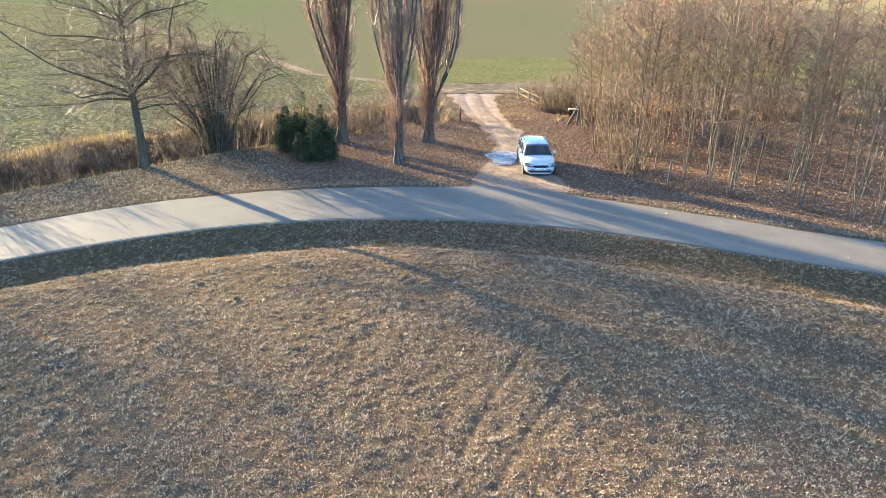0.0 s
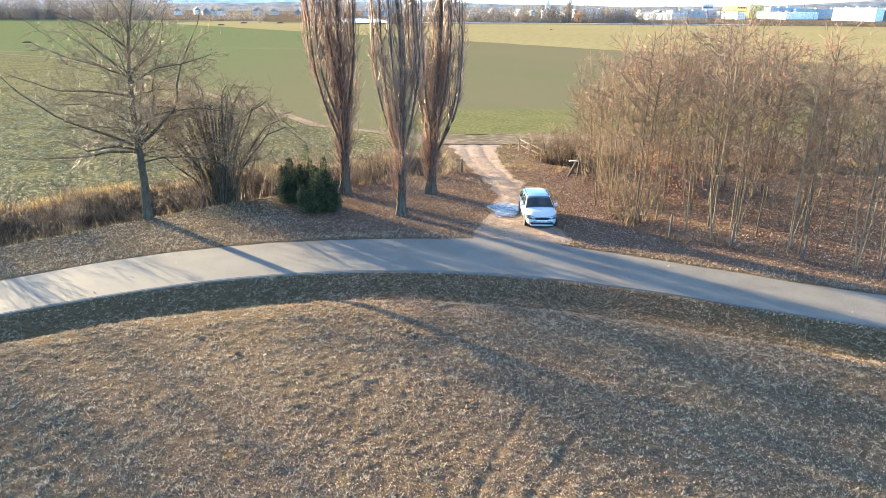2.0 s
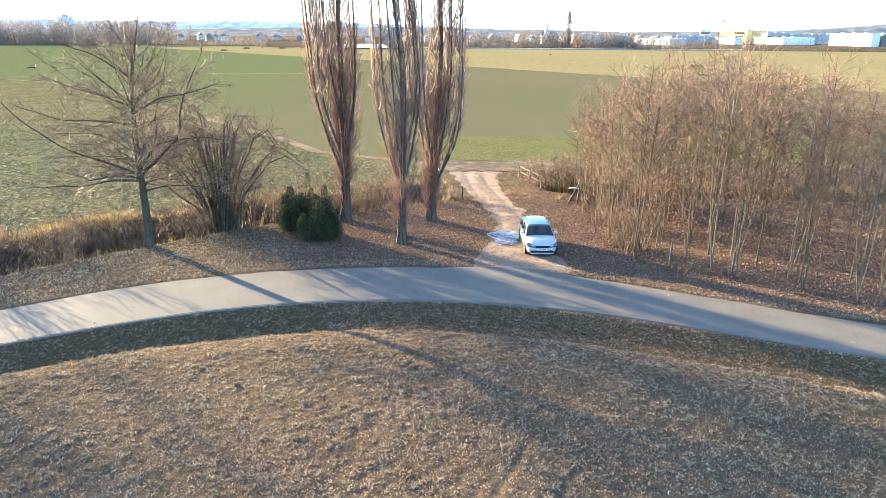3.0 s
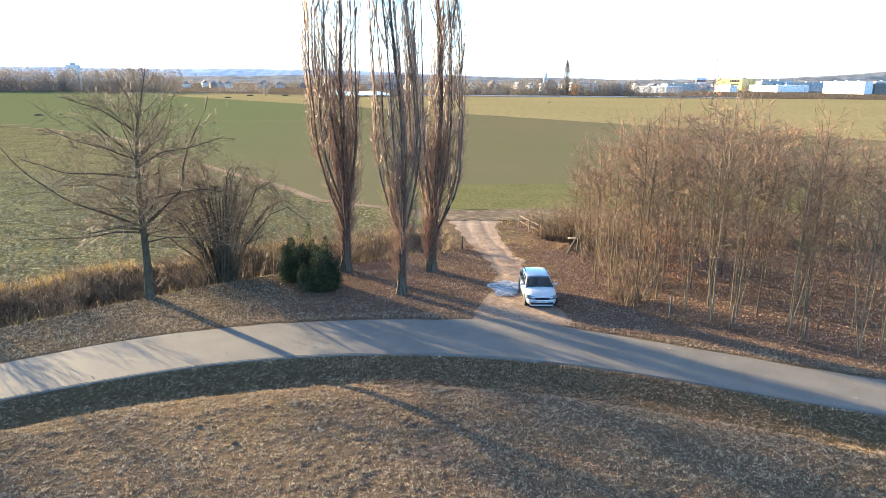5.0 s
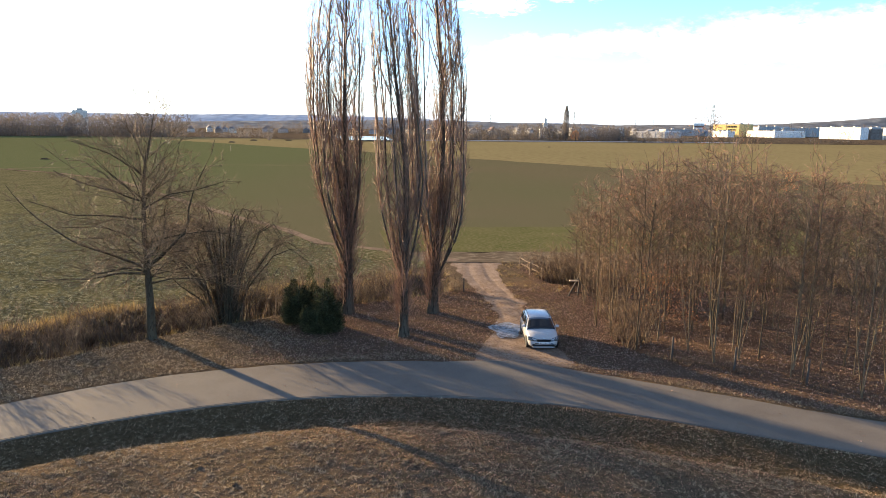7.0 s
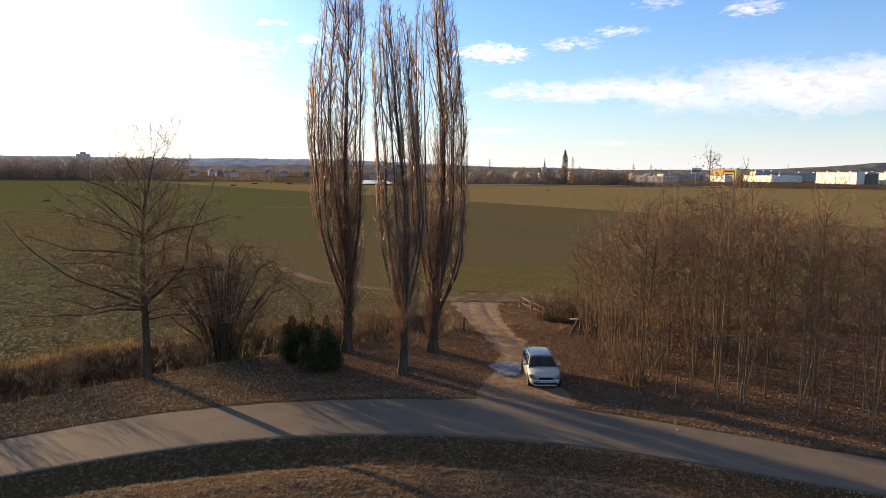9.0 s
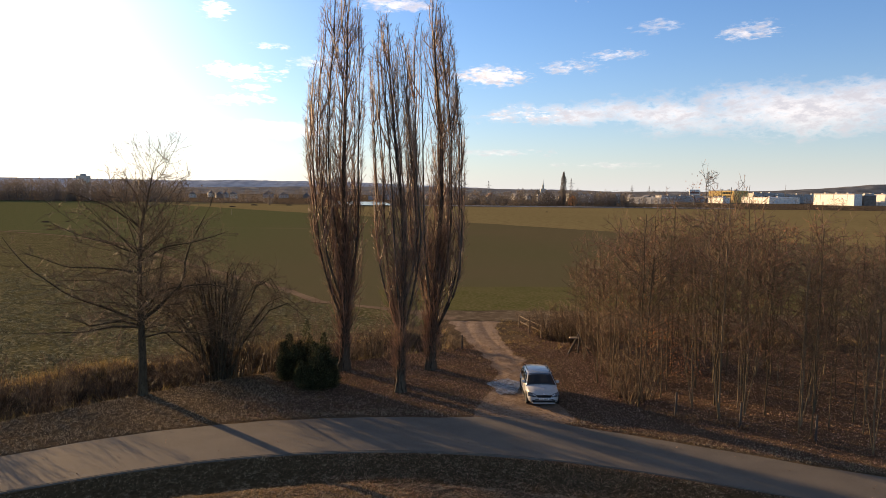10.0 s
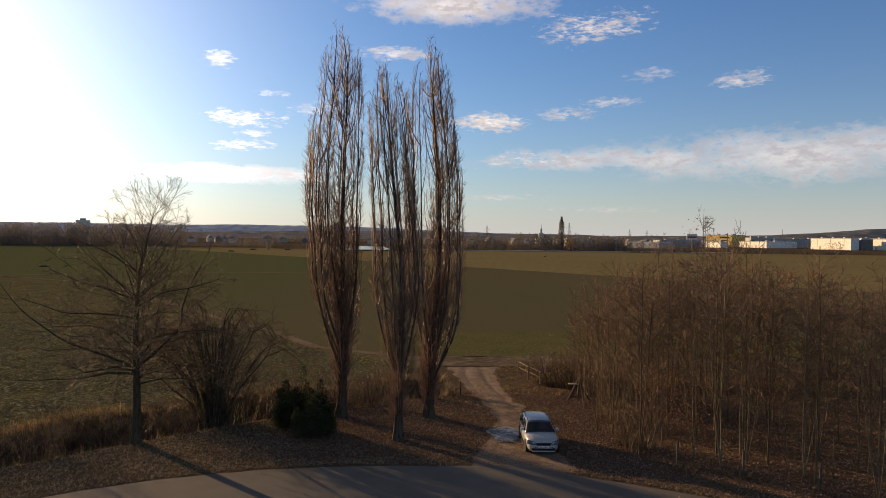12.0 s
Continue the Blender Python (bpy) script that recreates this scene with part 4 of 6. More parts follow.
def broad_tree(x, y, seed):
    """An open-grown tree: a stout trunk, long sinuous level limbs low down, steep ones in the sparse round top."""
    r = np.random.RandomState(seed)
    P, R = stem([(-0.02, 0, -0.15), (0.03, 0, 2), (-0.01, 0, 4.2), (-0.03, 0, 6.2), (0.05, 0, 8), (0.24, 0, 9.9), (0.58, 0.1, 11.4), (0.91, 0.1, 12.9)], 0.33, 0.02, 30, r, 0.012)
    R = R * np.interp(np.linspace(3.75, 1, 30), [0, 0.3, 0.7, 1], [1, 1.0, 0.75, 0.8])
    boughs = [[(0.04, 0, 4.3), (1.25, -0.3, 5.2), (2.5, -0.4, 6.4), (3.15, -0.4, 9.2), (4.34, -0.5, 11.5)],
              [(0.05, 0, 4.8), (0.62, 0.4, 5.8), (0.85, 0.7, 7.6), (1.88, 0.9, 11)],
              [(0.03, 0, 4.2), (-1.58, -0.3, 5), (-3.49, -0.4, 5.7), (-5.46, -0.8, 7.5), (-6.47, -0.9, 9)],
              [(-0.01, 0, 3.9), (-1.4, -0.6, 4), (-3.14, -1, 3.7), (-6.14, -1.4, 3.7)],
              [(0.05, 0, 8), (-1.54, 0.3, 8.5), (-3.28, 0.4, 9), (-4.99, 0.6, 9.7)],
              [(0.19, 0, 9.5), (-0.9, -0.3, 10.4), (-2.04, -0.4, 10.9), (-3.78, -0.5, 11.4)],
              [(0.25, 0, 10), (-0.29, 0.2, 11.3), (-0.93, 0.3, 12.6)],
              [(0.01, 0, 3.3), (1.36, -0.5, 3.7), (3.08, -0.8, 3.8), (6.3, -1, 3.2)],
              [(0, 0, 5.6), (1.56, 0.5, 6.1), (3.39, 1, 6.3), (5.54, 1.3, 5.9)],
              [(0, 0, 7.6), (1.46, -0.4, 8.5), (3.3, -0.6, 8.8), (5.17, -0.8, 9.4)],
              [(0, 0, 5.2), (-1.66, 0.8, 5.9), (-3.61, 1.3, 6.3), (-6.12, 1.6, 6.2)],
              [(-0.03, 0, 7), (-1.39, -0.8, 7.3), (-3.08, -1.3, 7.4), (-4.97, -1.5, 8.2)],
              [(0, 0, 4), (-0.33, -1.8, 4.6), (-0.81, -4, 4.7), (-0.32, -6, 5.4)],
              [(0.03, 0, 5), (0.93, -1.8, 5.8), (1.75, -3.6, 6), (2.45, -5.2, 6.8)],
              [(-0.02, 0, 5.4), (-0.15, 2, 6), (0.18, 4.2, 6.2), (0.66, 6, 6.9)]]
    main = [stem(k, 0.12 if i == 0 else (0.09 if i < 4 else 0.065), 0.014, 14, r, 0.10) for i, k in enumerate(boughs)]
    BP, BR = np.concatenate([a for a, _ in main]), np.concatenate([b for _, b in main])
    low = grow(P, R, 50, 0.24, 0.68, 72, lambda st, s: 6.0 - 3.0 * (s - 0.2), r, 14, up=0.02, wiggle=0.16, taper=0.85, thin=0.16, rmin=0.014, spread=0.22)
    high = grow(P, R, 26, 0.54, 0.97, 46, lambda st, s: 4.9 - 4.8 * (s - 0.56), r, 9, up=0.07, wiggle=0.07, taper=0.85, thin=0.34, rmin=0.013, spread=0.25)
    crown = []
    for limb, k, q in (((BP, BR), 25, 2), (low, 14, 2), (high, 8, 1)):
        a = grow(limb[0], limb[1], k, 0.15, 0.98, 48, lambda st, s: 0.7 + 1.5 * (1 - s), r, 7, up=0.03, wiggle=0.14, taper=0.6, thin=0.36, rmin=0.0102)
        b = grow(a[0], a[1], 6, 0.15, 1.0, 44, lambda st, s: 0.28 + 0.3 * (1 - s), r, 4, up=0.05, wiggle=0.1, taper=0.5, thin=0.6, rmin=0.0060, rel=True)
        c = grow(b[0], b[1], q, 0.1, 1.0, 46, 0.36, r, 2, up=0.05, wiggle=0.2, taper=0.4, thin=0.9, rmin=0.0042)
        crown += [(a[0], a[1], 4), (b[0], b[1], 3), (c[0], c[1], 0)]
    return add_tree("broad_tree", pose(x, y, ground_z(x, y)), [(P, R, 28, 0.09), (BP, BR, 7), (low[0], low[1], 5), (high[0], high[1], 5)], crown, M["bark"], M["twig"], "large bare spreading deciduous tree at the ditch's edge")


broad_tree(-17.7, 37.9, 21)


def side_tree(x, y, H, seed, lean):
    """A thicket-like tree of many arching stems that droop outwards."""
    r = np.random.RandomState(seed)
    stems = []
    for k in range(42):
        a = r.uniform(0, 6.28)
        q = r.uniform(0.3, 1.0)
        reach, h = 6.1 * q, H * (1.0 - 0.5 * q * q) * r.uniform(0.85, 1.05)
        cx, cy = lean * r.uniform(0.2, 1.0) + reach * math.cos(a), 0.8 * reach * math.sin(a)
        stems.append(stem([(0.25 * math.cos(a), 0.25 * math.sin(a), -0.4), (cx * 0.3, cy * 0.3, h * 0.55), (cx * 0.62, cy * 0.62, h * 0.92), (cx * 0.85, cy * 0.85, h), (cx * 1.1, cy * 1.1, h * 0.82)], 0.075, 0.011, 13, r, 0.08))
    SP, SR = np.concatenate([a for a, _ in stems]), np.concatenate([b for _, b in stems])
    limbs = grow(SP, SR, 13, 0.2, 0.99, 58, lambda st, s: 0.9 + 1.6 * (1 - s), r, 7, up=0.01, wiggle=0.17, taper=0.8, thin=0.40, rmin=0.0090)
    a = grow(limbs[0], limbs[1], 8, 0.15, 0.98, 50, lambda st, s: 0.35 + 0.7 * (1 - s), r, 4, up=0.03, wiggle=0.16, taper=0.6, thin=0.6, rmin=0.0070)
    b = grow(a[0], a[1], 3, 0.1, 1.0, 45, 0.36, r, 2, up=0.04, wiggle=0.2, taper=0.4, thin=0.9, rmin=0.0048)
    return add_tree("leaning_tree", pose(x, y, ground_z(x, y)), [(p, q, 6) for p, q in stems] + [(*limbs, 4)], [(a[0], a[1], 3), (b[0], b[1], 0)], M["bark"], M["twig"], "bare many-stemmed arching tree over the ditch")


side_tree(-14.7, 42.0, 8.6, 22, 0.7)


def young_tree(seed, H, r0, fork):
    """Meshes of one slender plantation tree: trunk, crown."""
    r = np.random.RandomState(seed)
    lx, ly = r.uniform(-0.2, 0.2, 2)
    stems = [stem([(0, 0, -0.1), (lx * 0.3, ly * 0.3, H * 0.35), (lx * 0.7, ly * 0.7, H * 0.7), (lx, ly, H)], r0, 0.016, 16, r, 0.03)]
    for k in range(fork):
        a = r.uniform(0, 6.28)
        t = H * r.uniform(0.75, 0.95)
        stems.append(stem([(0, 0, 0), (0.45 * math.cos(a), 0.45 * math.sin(a), t * 0.3), (0.8 * math.cos(a), 0.8 * math.sin(a), t * 0.7), (1.05 * math.cos(a), 1.05 * math.sin(a), t)], r0 * 0.75, 0.014, 14, r, 0.015))
    limbs = [grow(p, q, 23, 0.26, 0.98, 60, lambda st, s: 0.5 + 2.35 * np.sin(np.pi * np.clip(s * 1.02 - 0.05, 0, 1)) ** 0.8, r, 7, up=0.06, wiggle=0.19, taper=0.55, thin=0.36, rmin=0.0145) for p, q in stems]
    LP, LR = np.concatenate([a for a, _ in limbs]), np.concatenate([b for _, b in limbs])
    a = grow(LP, LR, 4, 0.12, 0.97, 46, lambda st, s: 0.4 + 0.6 * (1 - s), r, 3, up=0.07, wiggle=0.24, taper=0.45, thin=0.6, rmin=0.0118)
    b = grow(a[0], a[1], 2, 0.1, 1.0, 50, 0.30, r, 2, up=0.08, wiggle=0.25, taper=0.4, thin=0.9, rmin=0.0088)
    tv, tf = joined([(p, q, 7) for p, q in stems] + [(LP, LR, 4)])
    cv, cf = joined([(a[0], a[1], 3), (b[0], b[1], 0)])
    return mesh_of("young_trunk", tv, tf, M["wood_bark"], True), mesh_of("young_crown", cv, cf, M["wood_twig" if seed % 7 in (5, 0, 2) else "grey_twig"], True)


YOUNG = [young_tree(40 + i, [10.2, 9.4, 10.8, 8.6, 9.8, 10.4, 7.8][i], [0.042, 0.036, 0.046, 0.033, 0.040, 0.042, 0.030][i], [0, 0, 1, 0, 1, 2, 0][i]) for i in range(7)]


def dome(x, y):
    """The grove is lower at both ends than in its middle."""
    return float(np.interp(x / y, [0.16, 0.20, 0.24, 0.32, 0.38, 0.5, 0.65], [0.68, 0.80, 0.92, 1.02, 1.07, 0.98, 0.92]))


def plant_young(x, y, kind, turn, size, label="slender bare young tree in the leaf-strewn grove"):
    ob = thing("young_tree", pose(x, y, ground_z(x, y), 0, 0, turn) @ Matrix.Diagonal((size, size, size, 1)), label, "tree", "grove of young trees")
    part("trunk", YOUNG[kind][0], None, ob)
    part("crown", YOUNG[kind][1], None, ob, "fine reddish-brown bare twigs")
    return ob


# the grove: trees whose feet show at its edge, then the rest inside
edge_trees = [(10.1, 36.9, 5), (13.7, 34.9, 2), (15.2, 35.4, 4), (16.8, 32.9, 1), (17.2, 32.5, 0), (18.9, 30.4, 5), (11.8, 38.6, 0), (12.6, 40.2, 3), (20.6, 31.4, 2), (9.6, 45.6, 6), (14.4, 37.4, 1), (10.6, 41.6, 4), (10.2, 48.0, 4), (9.3, 39.6, 2), (8.8, 41.5, 5), (10.9, 50.2, 1), (9.0, 46.8, 5), (9.3, 48.9, 0), (8.9, 50.6, 2), (9.5, 43.6, 5)]
spots = [(x, y) for x, y, _ in edge_trees]
for x, y, k in edge_trees:
    plant_young(x, y, k, rng.uniform(0, 360), rng.uniform(0.95, 1.08) * dome(x, y))
tries = 0
while len(spots) < 125 and tries < 9000:
    tries += 1
    x, y = rng.uniform(9.0, 40.0), rng.uniform(24, 55)
    front = np.interp(x, [9, 10, 13.7, 17, 19, 26, 40], [44, 38.2, 36.2, 33.8, 31.8, 28.2, 22])
    if x > 0.68 * y + 2.5 or y < front or y > 53 - 0.1 * (x - 9) or (x < 11 and y > 49):
        continue
    if min((x - a) ** 2 + (y - b) ** 2 for a, b in spots) < 1.0 ** 2:
        continue
    spots.append((x, y))
    plant_young(x, y, int(rng.randint(0, 7)), rng.uniform(0, 360), rng.uniform(0.86, 1.06) * dome(x, y))
tall = plant_young(15.9, 44.2, 0, 40, 1.0, "tall slender bare tree rising over the grove")
tall.scale = (0.75, 0.75, 1.27)


for x, y, k, s in [(-28.6, 35.6, 6, 0.75), (-30.2, 37.0, 3, 0.85), (-32.6, 34.0, 1, 0.9), (-35.0, 36.8, 3, 1.0), (-38.5, 35.4, 6, 1.1), (-42.5, 36.0, 2, 1.1), (-40.6, 40.1, 5, 1.6), (-42.6, 42.9, 4, 1.5), (-9.6, 46.6, 3, 0.6), (-5.1, 46.9, 6, 0.5), (-12.0, 47.4, 6, 0.45)]:
    plant_young(x, y, k, rng.uniform(0, 360), s, "slender bare tree on the ditch bank")

# ---- shrubs ----
def shrub_mesh(seed, H, stems, wide, arching=0.0):
    r = np.random.RandomState(seed)
    P0 = []
    for k in range(stems):
        a, q = r.uniform(0, 6.28), r.uniform(0, 0.35) * wide
        b = a + r.normal() * 0.5
        reach, h = wide * r.uniform(0.4, 1.0), H * r.uniform(0.6, 1.0)
        c = np.array([math.cos(b), math.sin(b)])
        o = np.array([math.cos(a), math.sin(a)]) * q
        P0.append(stem([(*o, -0.1), (*(o + c * reach * 0.35), h * 0.5), (*(o + c * reach * 0.75), h * 0.9), (*(o + c * reach), h * (1 - arching))], 0.022, 0.007, 7, r, 0.05))
    P, R = np.concatenate([a for a, _ in P0]), np.concatenate([b for _, b in P0])
    a = grow(P, R, 5, 0.2, 0.98, 48, lambda st, s: H * (0.15 + 0.3 * (1 - s)), r, 3, up=0.06, wiggle=0.15, taper=0.5, thin=0.55, rmin=0.0075)
    b = grow(a[0], a[1], 4, 0.2, 1.0, 45, H * 0.15, r, 2, up=0.05, wiggle=0.18, taper=0.4, thin=0.9, rmin=0.0075)
    v, f = joined([(P, R, 4), (a[0], a[1], 3), (b[0], b[1], 0)])
    return mesh_of("shrub", v, f, M["shrub"], True)


SHRUBS = [shrub_mesh(60, 2.4, 15, 1.3), shrub_mesh(61, 1.9, 18, 1.5, 0.15), shrub_mesh(62, 3.4, 12, 1.3), shrub_mesh(63, 1.3, 20, 1.1, 0.2)]


def plant_shrub(x, y, kind, size, label="bare twiggy shrub among dry grass"):
    ob = new("shrub", SHRUBS[kind])
    ob.matrix_basis = pose(x, y, ground_z(x, y), 0, 0, rng.uniform(0, 360)) @ Matrix.Diagonal((size, size, size, 1))
    return tagged(ob, label, "shrub", "shrubs along the ditch")


for x in np.arange(-34, -2.5, 0.75):           # along the ditch
    for f in (0.15, 0.5, 0.85):
        if rng.uniform() < (0.3, 0.5, 0.7)[int(f * 3)]:
            xx = x + rng.uniform(-0.5, 0.5)
            y = ditch_near(xx) + (ditch_far(xx) - ditch_near(xx)) * (f + rng.uniform(-0.15, 0.15))
            plant_shrub(xx, float(y), int(rng.choice([0, 1, 1, 3, 3])), rng.uniform(0.6, 1.0))
for x, y, k, s in [(-10.9, 47.5, 2, 1.15), (-12.2, 46.5, 2, 0.9), (-4.6, 46.5, 2, 0.95), (-5.6, 47.2, 0, 1.0), (-9.0, 46.8, 0, 0.9), (-22.3, 35.0, 2, 0.7), (-20.9, 35.6, 2, 0.8), (-24.6, 33.0, 2, 1.1), (-15.4, 41.5, 0, 1.2), (-13.6, 42.6, 0, 1.1),
                   (-0.2, 50.6, 3, 0.8), (0.1, 49.9, 3, 0.5), (-1.0, 48.8, 0, 0.7), (-26.5, 33.5, 2, 1.0), (-18.8, 40.5, 1, 1.0), (-16.9, 40.7, 0, 1.0), (-14.6, 42.8, 2, 1.3), (-13.2, 43.2, 2, 1.25), (-15.8, 41.9, 2, 1.2), (-12.3, 44.3, 2, 1.1), (-13.8, 42.2, 0, 1.5), (-15.0, 42.4, 0, 1.4), (-28.8, 34.6, 2, 0.9), (-27.4, 36.0, 2, 0.8), (-26.0, 37.2, 2, 0.9), (-24.8, 36.0, 2, 0.75), (-23.6, 38.6, 2, 0.85), (-22.4, 39.4, 2, 0.8), (-21.2, 40.6, 2, 0.8), (-30.4, 32.0, 2, 0.9), (-25.4, 34.6, 0, 1.1), (-22.8, 37.0, 0, 1.0), (-20.2, 38.8, 0, 1.0)]:
    plant_shrub(x, y, k, s)
for x, y, k, s in [(7.6, 54.6, 2, 0.9), (8.4, 53.6, 2, 1.0), (8.9, 55.2, 2, 1.1), (9.6, 53.8, 0, 1.3), (10.4, 54.9, 2, 1.0), (11.4, 53.5, 2, 0.9), (12.6, 54.2, 0, 1.2), (6.8, 57.4, 0, 0.8), (6.0, 60.0, 1, 0.7), (9.9, 51.4, 0, 0.9), (11.6, 51.2, 2, 0.8), (13.8, 53.6, 2, 0.9), (15.5, 53.2, 0, 1.2), (17.5, 53.0, 2, 1.0), (19.8, 52.6, 0, 1.2), (22.5, 52.4, 2, 1.0), (25, 52, 0, 1.3), (10.3, 37.7, 2, 1.0), (9.7, 38.6, 2, 0.8), (10.9, 38.3, 0, 1.1), (9.4, 38.8, 3, 0.8), (9.7, 37.4, 3, 1.0), (12.4, 42.5, 0, 0.9), (28, 51, 2, 1.1), (7.5, 56.0, 0, 1.0), (8.0, 55.4, 1, 1.2), (8.8, 54.4, 1, 1.2), (9.3, 56.0, 2, 0.9), (10.0, 52.6, 1, 1.3), (10.8, 53.6, 1, 1.3), (11.0, 52.2, 2, 1.0), (9.2, 52.6, 0, 1.0), (10.2, 50.6, 0, 1.1), (11.2, 49.4, 2, 1.0), (10.6, 47.6, 0, 1.0), (10.9, 45.2, 0, 1.0), (9.9, 43.4, 3, 0.9)]:
    plant_shrub(x, y, k, s, "bare twiggy shrub at the grove's edge")


def evergreen_bush(x, y, H, wide, seed):
    """A dense conifer bush of many upright sprays on a forked stem."""
    r = np.random.RandomState(seed)
    ob = thing("evergreen_bush", pose(x, y, ground_z(x, y)), "dense dark green evergreen bush beside the poplars", "bush", "pair of evergreen bushes")
    tips = []
    for k in range(26):
        a, q = r.uniform(0, 6.283), 0.46 * math.sqrt(r.uniform(0, 1))
        tips.append((wide * q * math.cos(a), wide * q * math.sin(a), H * r.uniform(0.35, 0.95) * (1 - 0.9 * q * q) if k else H))
    stems = [stem([(0, 0, -0.1), (t[0] * 0.7, t[1] * 0.7, t[2] * 0.5), t], 0.05, 0.01, 8, r, 0.03) for t in tips]
    v, f = joined([(p, q, 6) for p, q in stems])
    part("trunk", mesh_of("trunk", v, f, M["bark"], True), None, ob)
    n = 30000
    which = r.randint(0, len(tips), n)
    tip = np.array(tips)[which]
    u = r.uniform(0.02, 1.0, n) ** 0.9
    rad = 0.42 * np.interp(u, [0, 0.1, 0.4, 0.75, 1], [0.7, 1.0, 0.9, 0.55, 0.05]) * r.uniform(0.1, 1.35, n) ** 0.8
    a = r.uniform(0, 6.283, n)
    c = np.stack([tip[:, 0] * (0.7 + 0.3 * u) + rad * np.cos(a), tip[:, 1] * (0.7 + 0.3 * u) + rad * np.sin(a), tip[:, 2] * u], 1)
    d = np.stack([np.cos(a) * 0.8, np.sin(a) * 0.8, 0.7 * np.ones(n)], 1) + r.normal(size=(n, 3)) * 0.5
    d /= np.linalg.norm(d, axis=1, keepdims=True)
    s = np.cross(d, r.normal(size=(n, 3)))
    s /= np.linalg.norm(s, axis=1, keepdims=True)
    L, W = r.uniform(0.07, 0.24, (n, 1)), r.uniform(0.008, 0.02, (n, 1))
    v = np.stack([c - s * W * 0.4, c + d * L * 0.5 - s * W, c + d * L, c + d * L * 0.5 + s * W], 1).reshape(-1, 3)
    part("crown", mesh_of("crown", v, np.arange(4 * n).reshape(-1, 4), M["evergreen"]), None, ob, "dark green scaly sprays")
    return ob


evergreen_bush(-8.1, 39.7, 3.1, 2.5, 71)
evergreen_bush(-9.9, 41.6, 3.5, 2.3, 72)


# ---- ground cover ----
def blades(name, base, r, per, h0, h1, w, lean, material, label, category, near=0.035):
    """Tufts of narrow blades at the base points."""
    n = len(base) * per
    b = np.repeat(base, per, 0) + np.concatenate([r.normal(size=(n, 2)) * near * (h1 / 0.15) ** 0.7, np.zeros((n, 1))], 1)
    a = r.uniform(0, 6.283, n)
    L = r.uniform(h0, h1, n)[:, None]
    d = np.stack([np.cos(a) * lean, np.sin(a) * lean, np.ones(n)], 1) * r.uniform(0.6, 1.2, (n, 1))
    d[:, :2] += r.normal(size=(n, 2)) * 0.25 * lean
    d /= np.linalg.norm(d, axis=1, keepdims=True)
    s = np.stack([-np.sin(a), np.cos(a), np.zeros(n)], 1) * w * r.uniform(0.6, 1.3, (n, 1))
    tip = b + d * L + np.stack([np.cos(a), np.sin(a), np.zeros(n)], 1) * L * 0.25 * lean
    v = np.stack([b - s, b + s, tip], 1).reshape(-1, 3)
    return tagged(new(name, mesh_of(name, v, np.arange(3 * n).reshape(-1, 3), material)), label, category, kind="stuff")


def scatter(n, x0, x1, y0, y1, keep, seed):
    r = np.random.RandomState(seed)
    x, y = r.uniform(x0, x1, n), r.uniform(y0, y1, n)
    k = r.uniform(size=n) < keep(x, y)
    x, y = x[k], y[k]
    return np.stack([x, y, np.maximum(height(x, y), np.where((y > road_near(x)) & (y < road_far(x)), 0.03, -9.0)) - 0.01], 1), r


def in_view(x, y):
    return np.abs(x) < 0.74 * y + 2.5


lawn = lambda x, y: (1 - 0.9 * rut(x, y)) * in_view(x, y) * (y < road_near(x) - 0.1) * np.clip(0.75 + 0.45 * waves(x, y, 3.0, 31), 0.15, 1)
pts, r = scatter(44000, -24, 24, 11.5, 31, lambda x, y: lawn(x, y) * np.clip(1.25 - 0.03 * (y - 12), 0.5, 1) * np.clip(0.25 + 1.5 * tussocks(x, y), 0, 1), 81)
blades("lawn_grass", pts, r, 15, 0.03, 0.085, 0.009, 0.95, M["grass"], "short frosty straw-coloured winter grass in small tufts", "grass", 0.055)
clump = lambda x, y: lawn(x, y) * np.clip(1.3 * waves(x, y, 6.0, 33) + 0.1 - 0.35 * smooth01(x, -4, 4), 0, 1) * np.clip(0.9 + 0.3 * waves(x, y, 0.5, 34), 0.3, 1) * 0.55
pts, r = scatter(90000, -24, 24, 11.5, 30, clump, 82)
blades("grass_tufts", pts, r, 7, 0.06, 0.14, 0.011, 0.9, M["grass"], "thicker pale tufts of dry grass", "grass")
verge = lambda x, y: in_view(x, y) * (y > road_far(x) + 0.3) * (y < ditch_near(x) + 0.2) * (1 - track_mask(x, y)) * np.clip(0.95 - smooth01(x, -13, -6) * 0.8 + smooth01(-(y - road_far(x)), -1.8, -0.6) * 0.7, 0, 1) * (1 - smooth01(x, 22, 26))
pts, r = scatter(105000, -30, 26, 24, 50, verge, 83)
blades("verge_grass", pts, r, 5, 0.05, 0.14, 0.011, 1.0, M["grass"], "dry grass on the verge behind the lane", "grass")
far_bank = lambda x, y: np.exp(-((y - ditch_far(x) - 0.1) / 0.75) ** 2) * np.clip(0.45 + 0.6 * waves(x, y, 0.8, 35), 0.0, 1)
pts, r = scatter(120000, -40, -3.5, 22, 60, far_bank, 84)
blades("ditch_reeds", pts, r, 7, 0.35, 0.95, 0.014, 0.4, M["reed"], "tall straw-coloured dry reeds on the ditch bank", "reeds")
low_reed = lambda x, y: (y > ditch_near(x) - 0.2) * (y < ditch_far(x) + 0.6) * (x < -0.5) * 0.22
pts, r = scatter(30000, -36, 0, 24, 58, low_reed, 85)
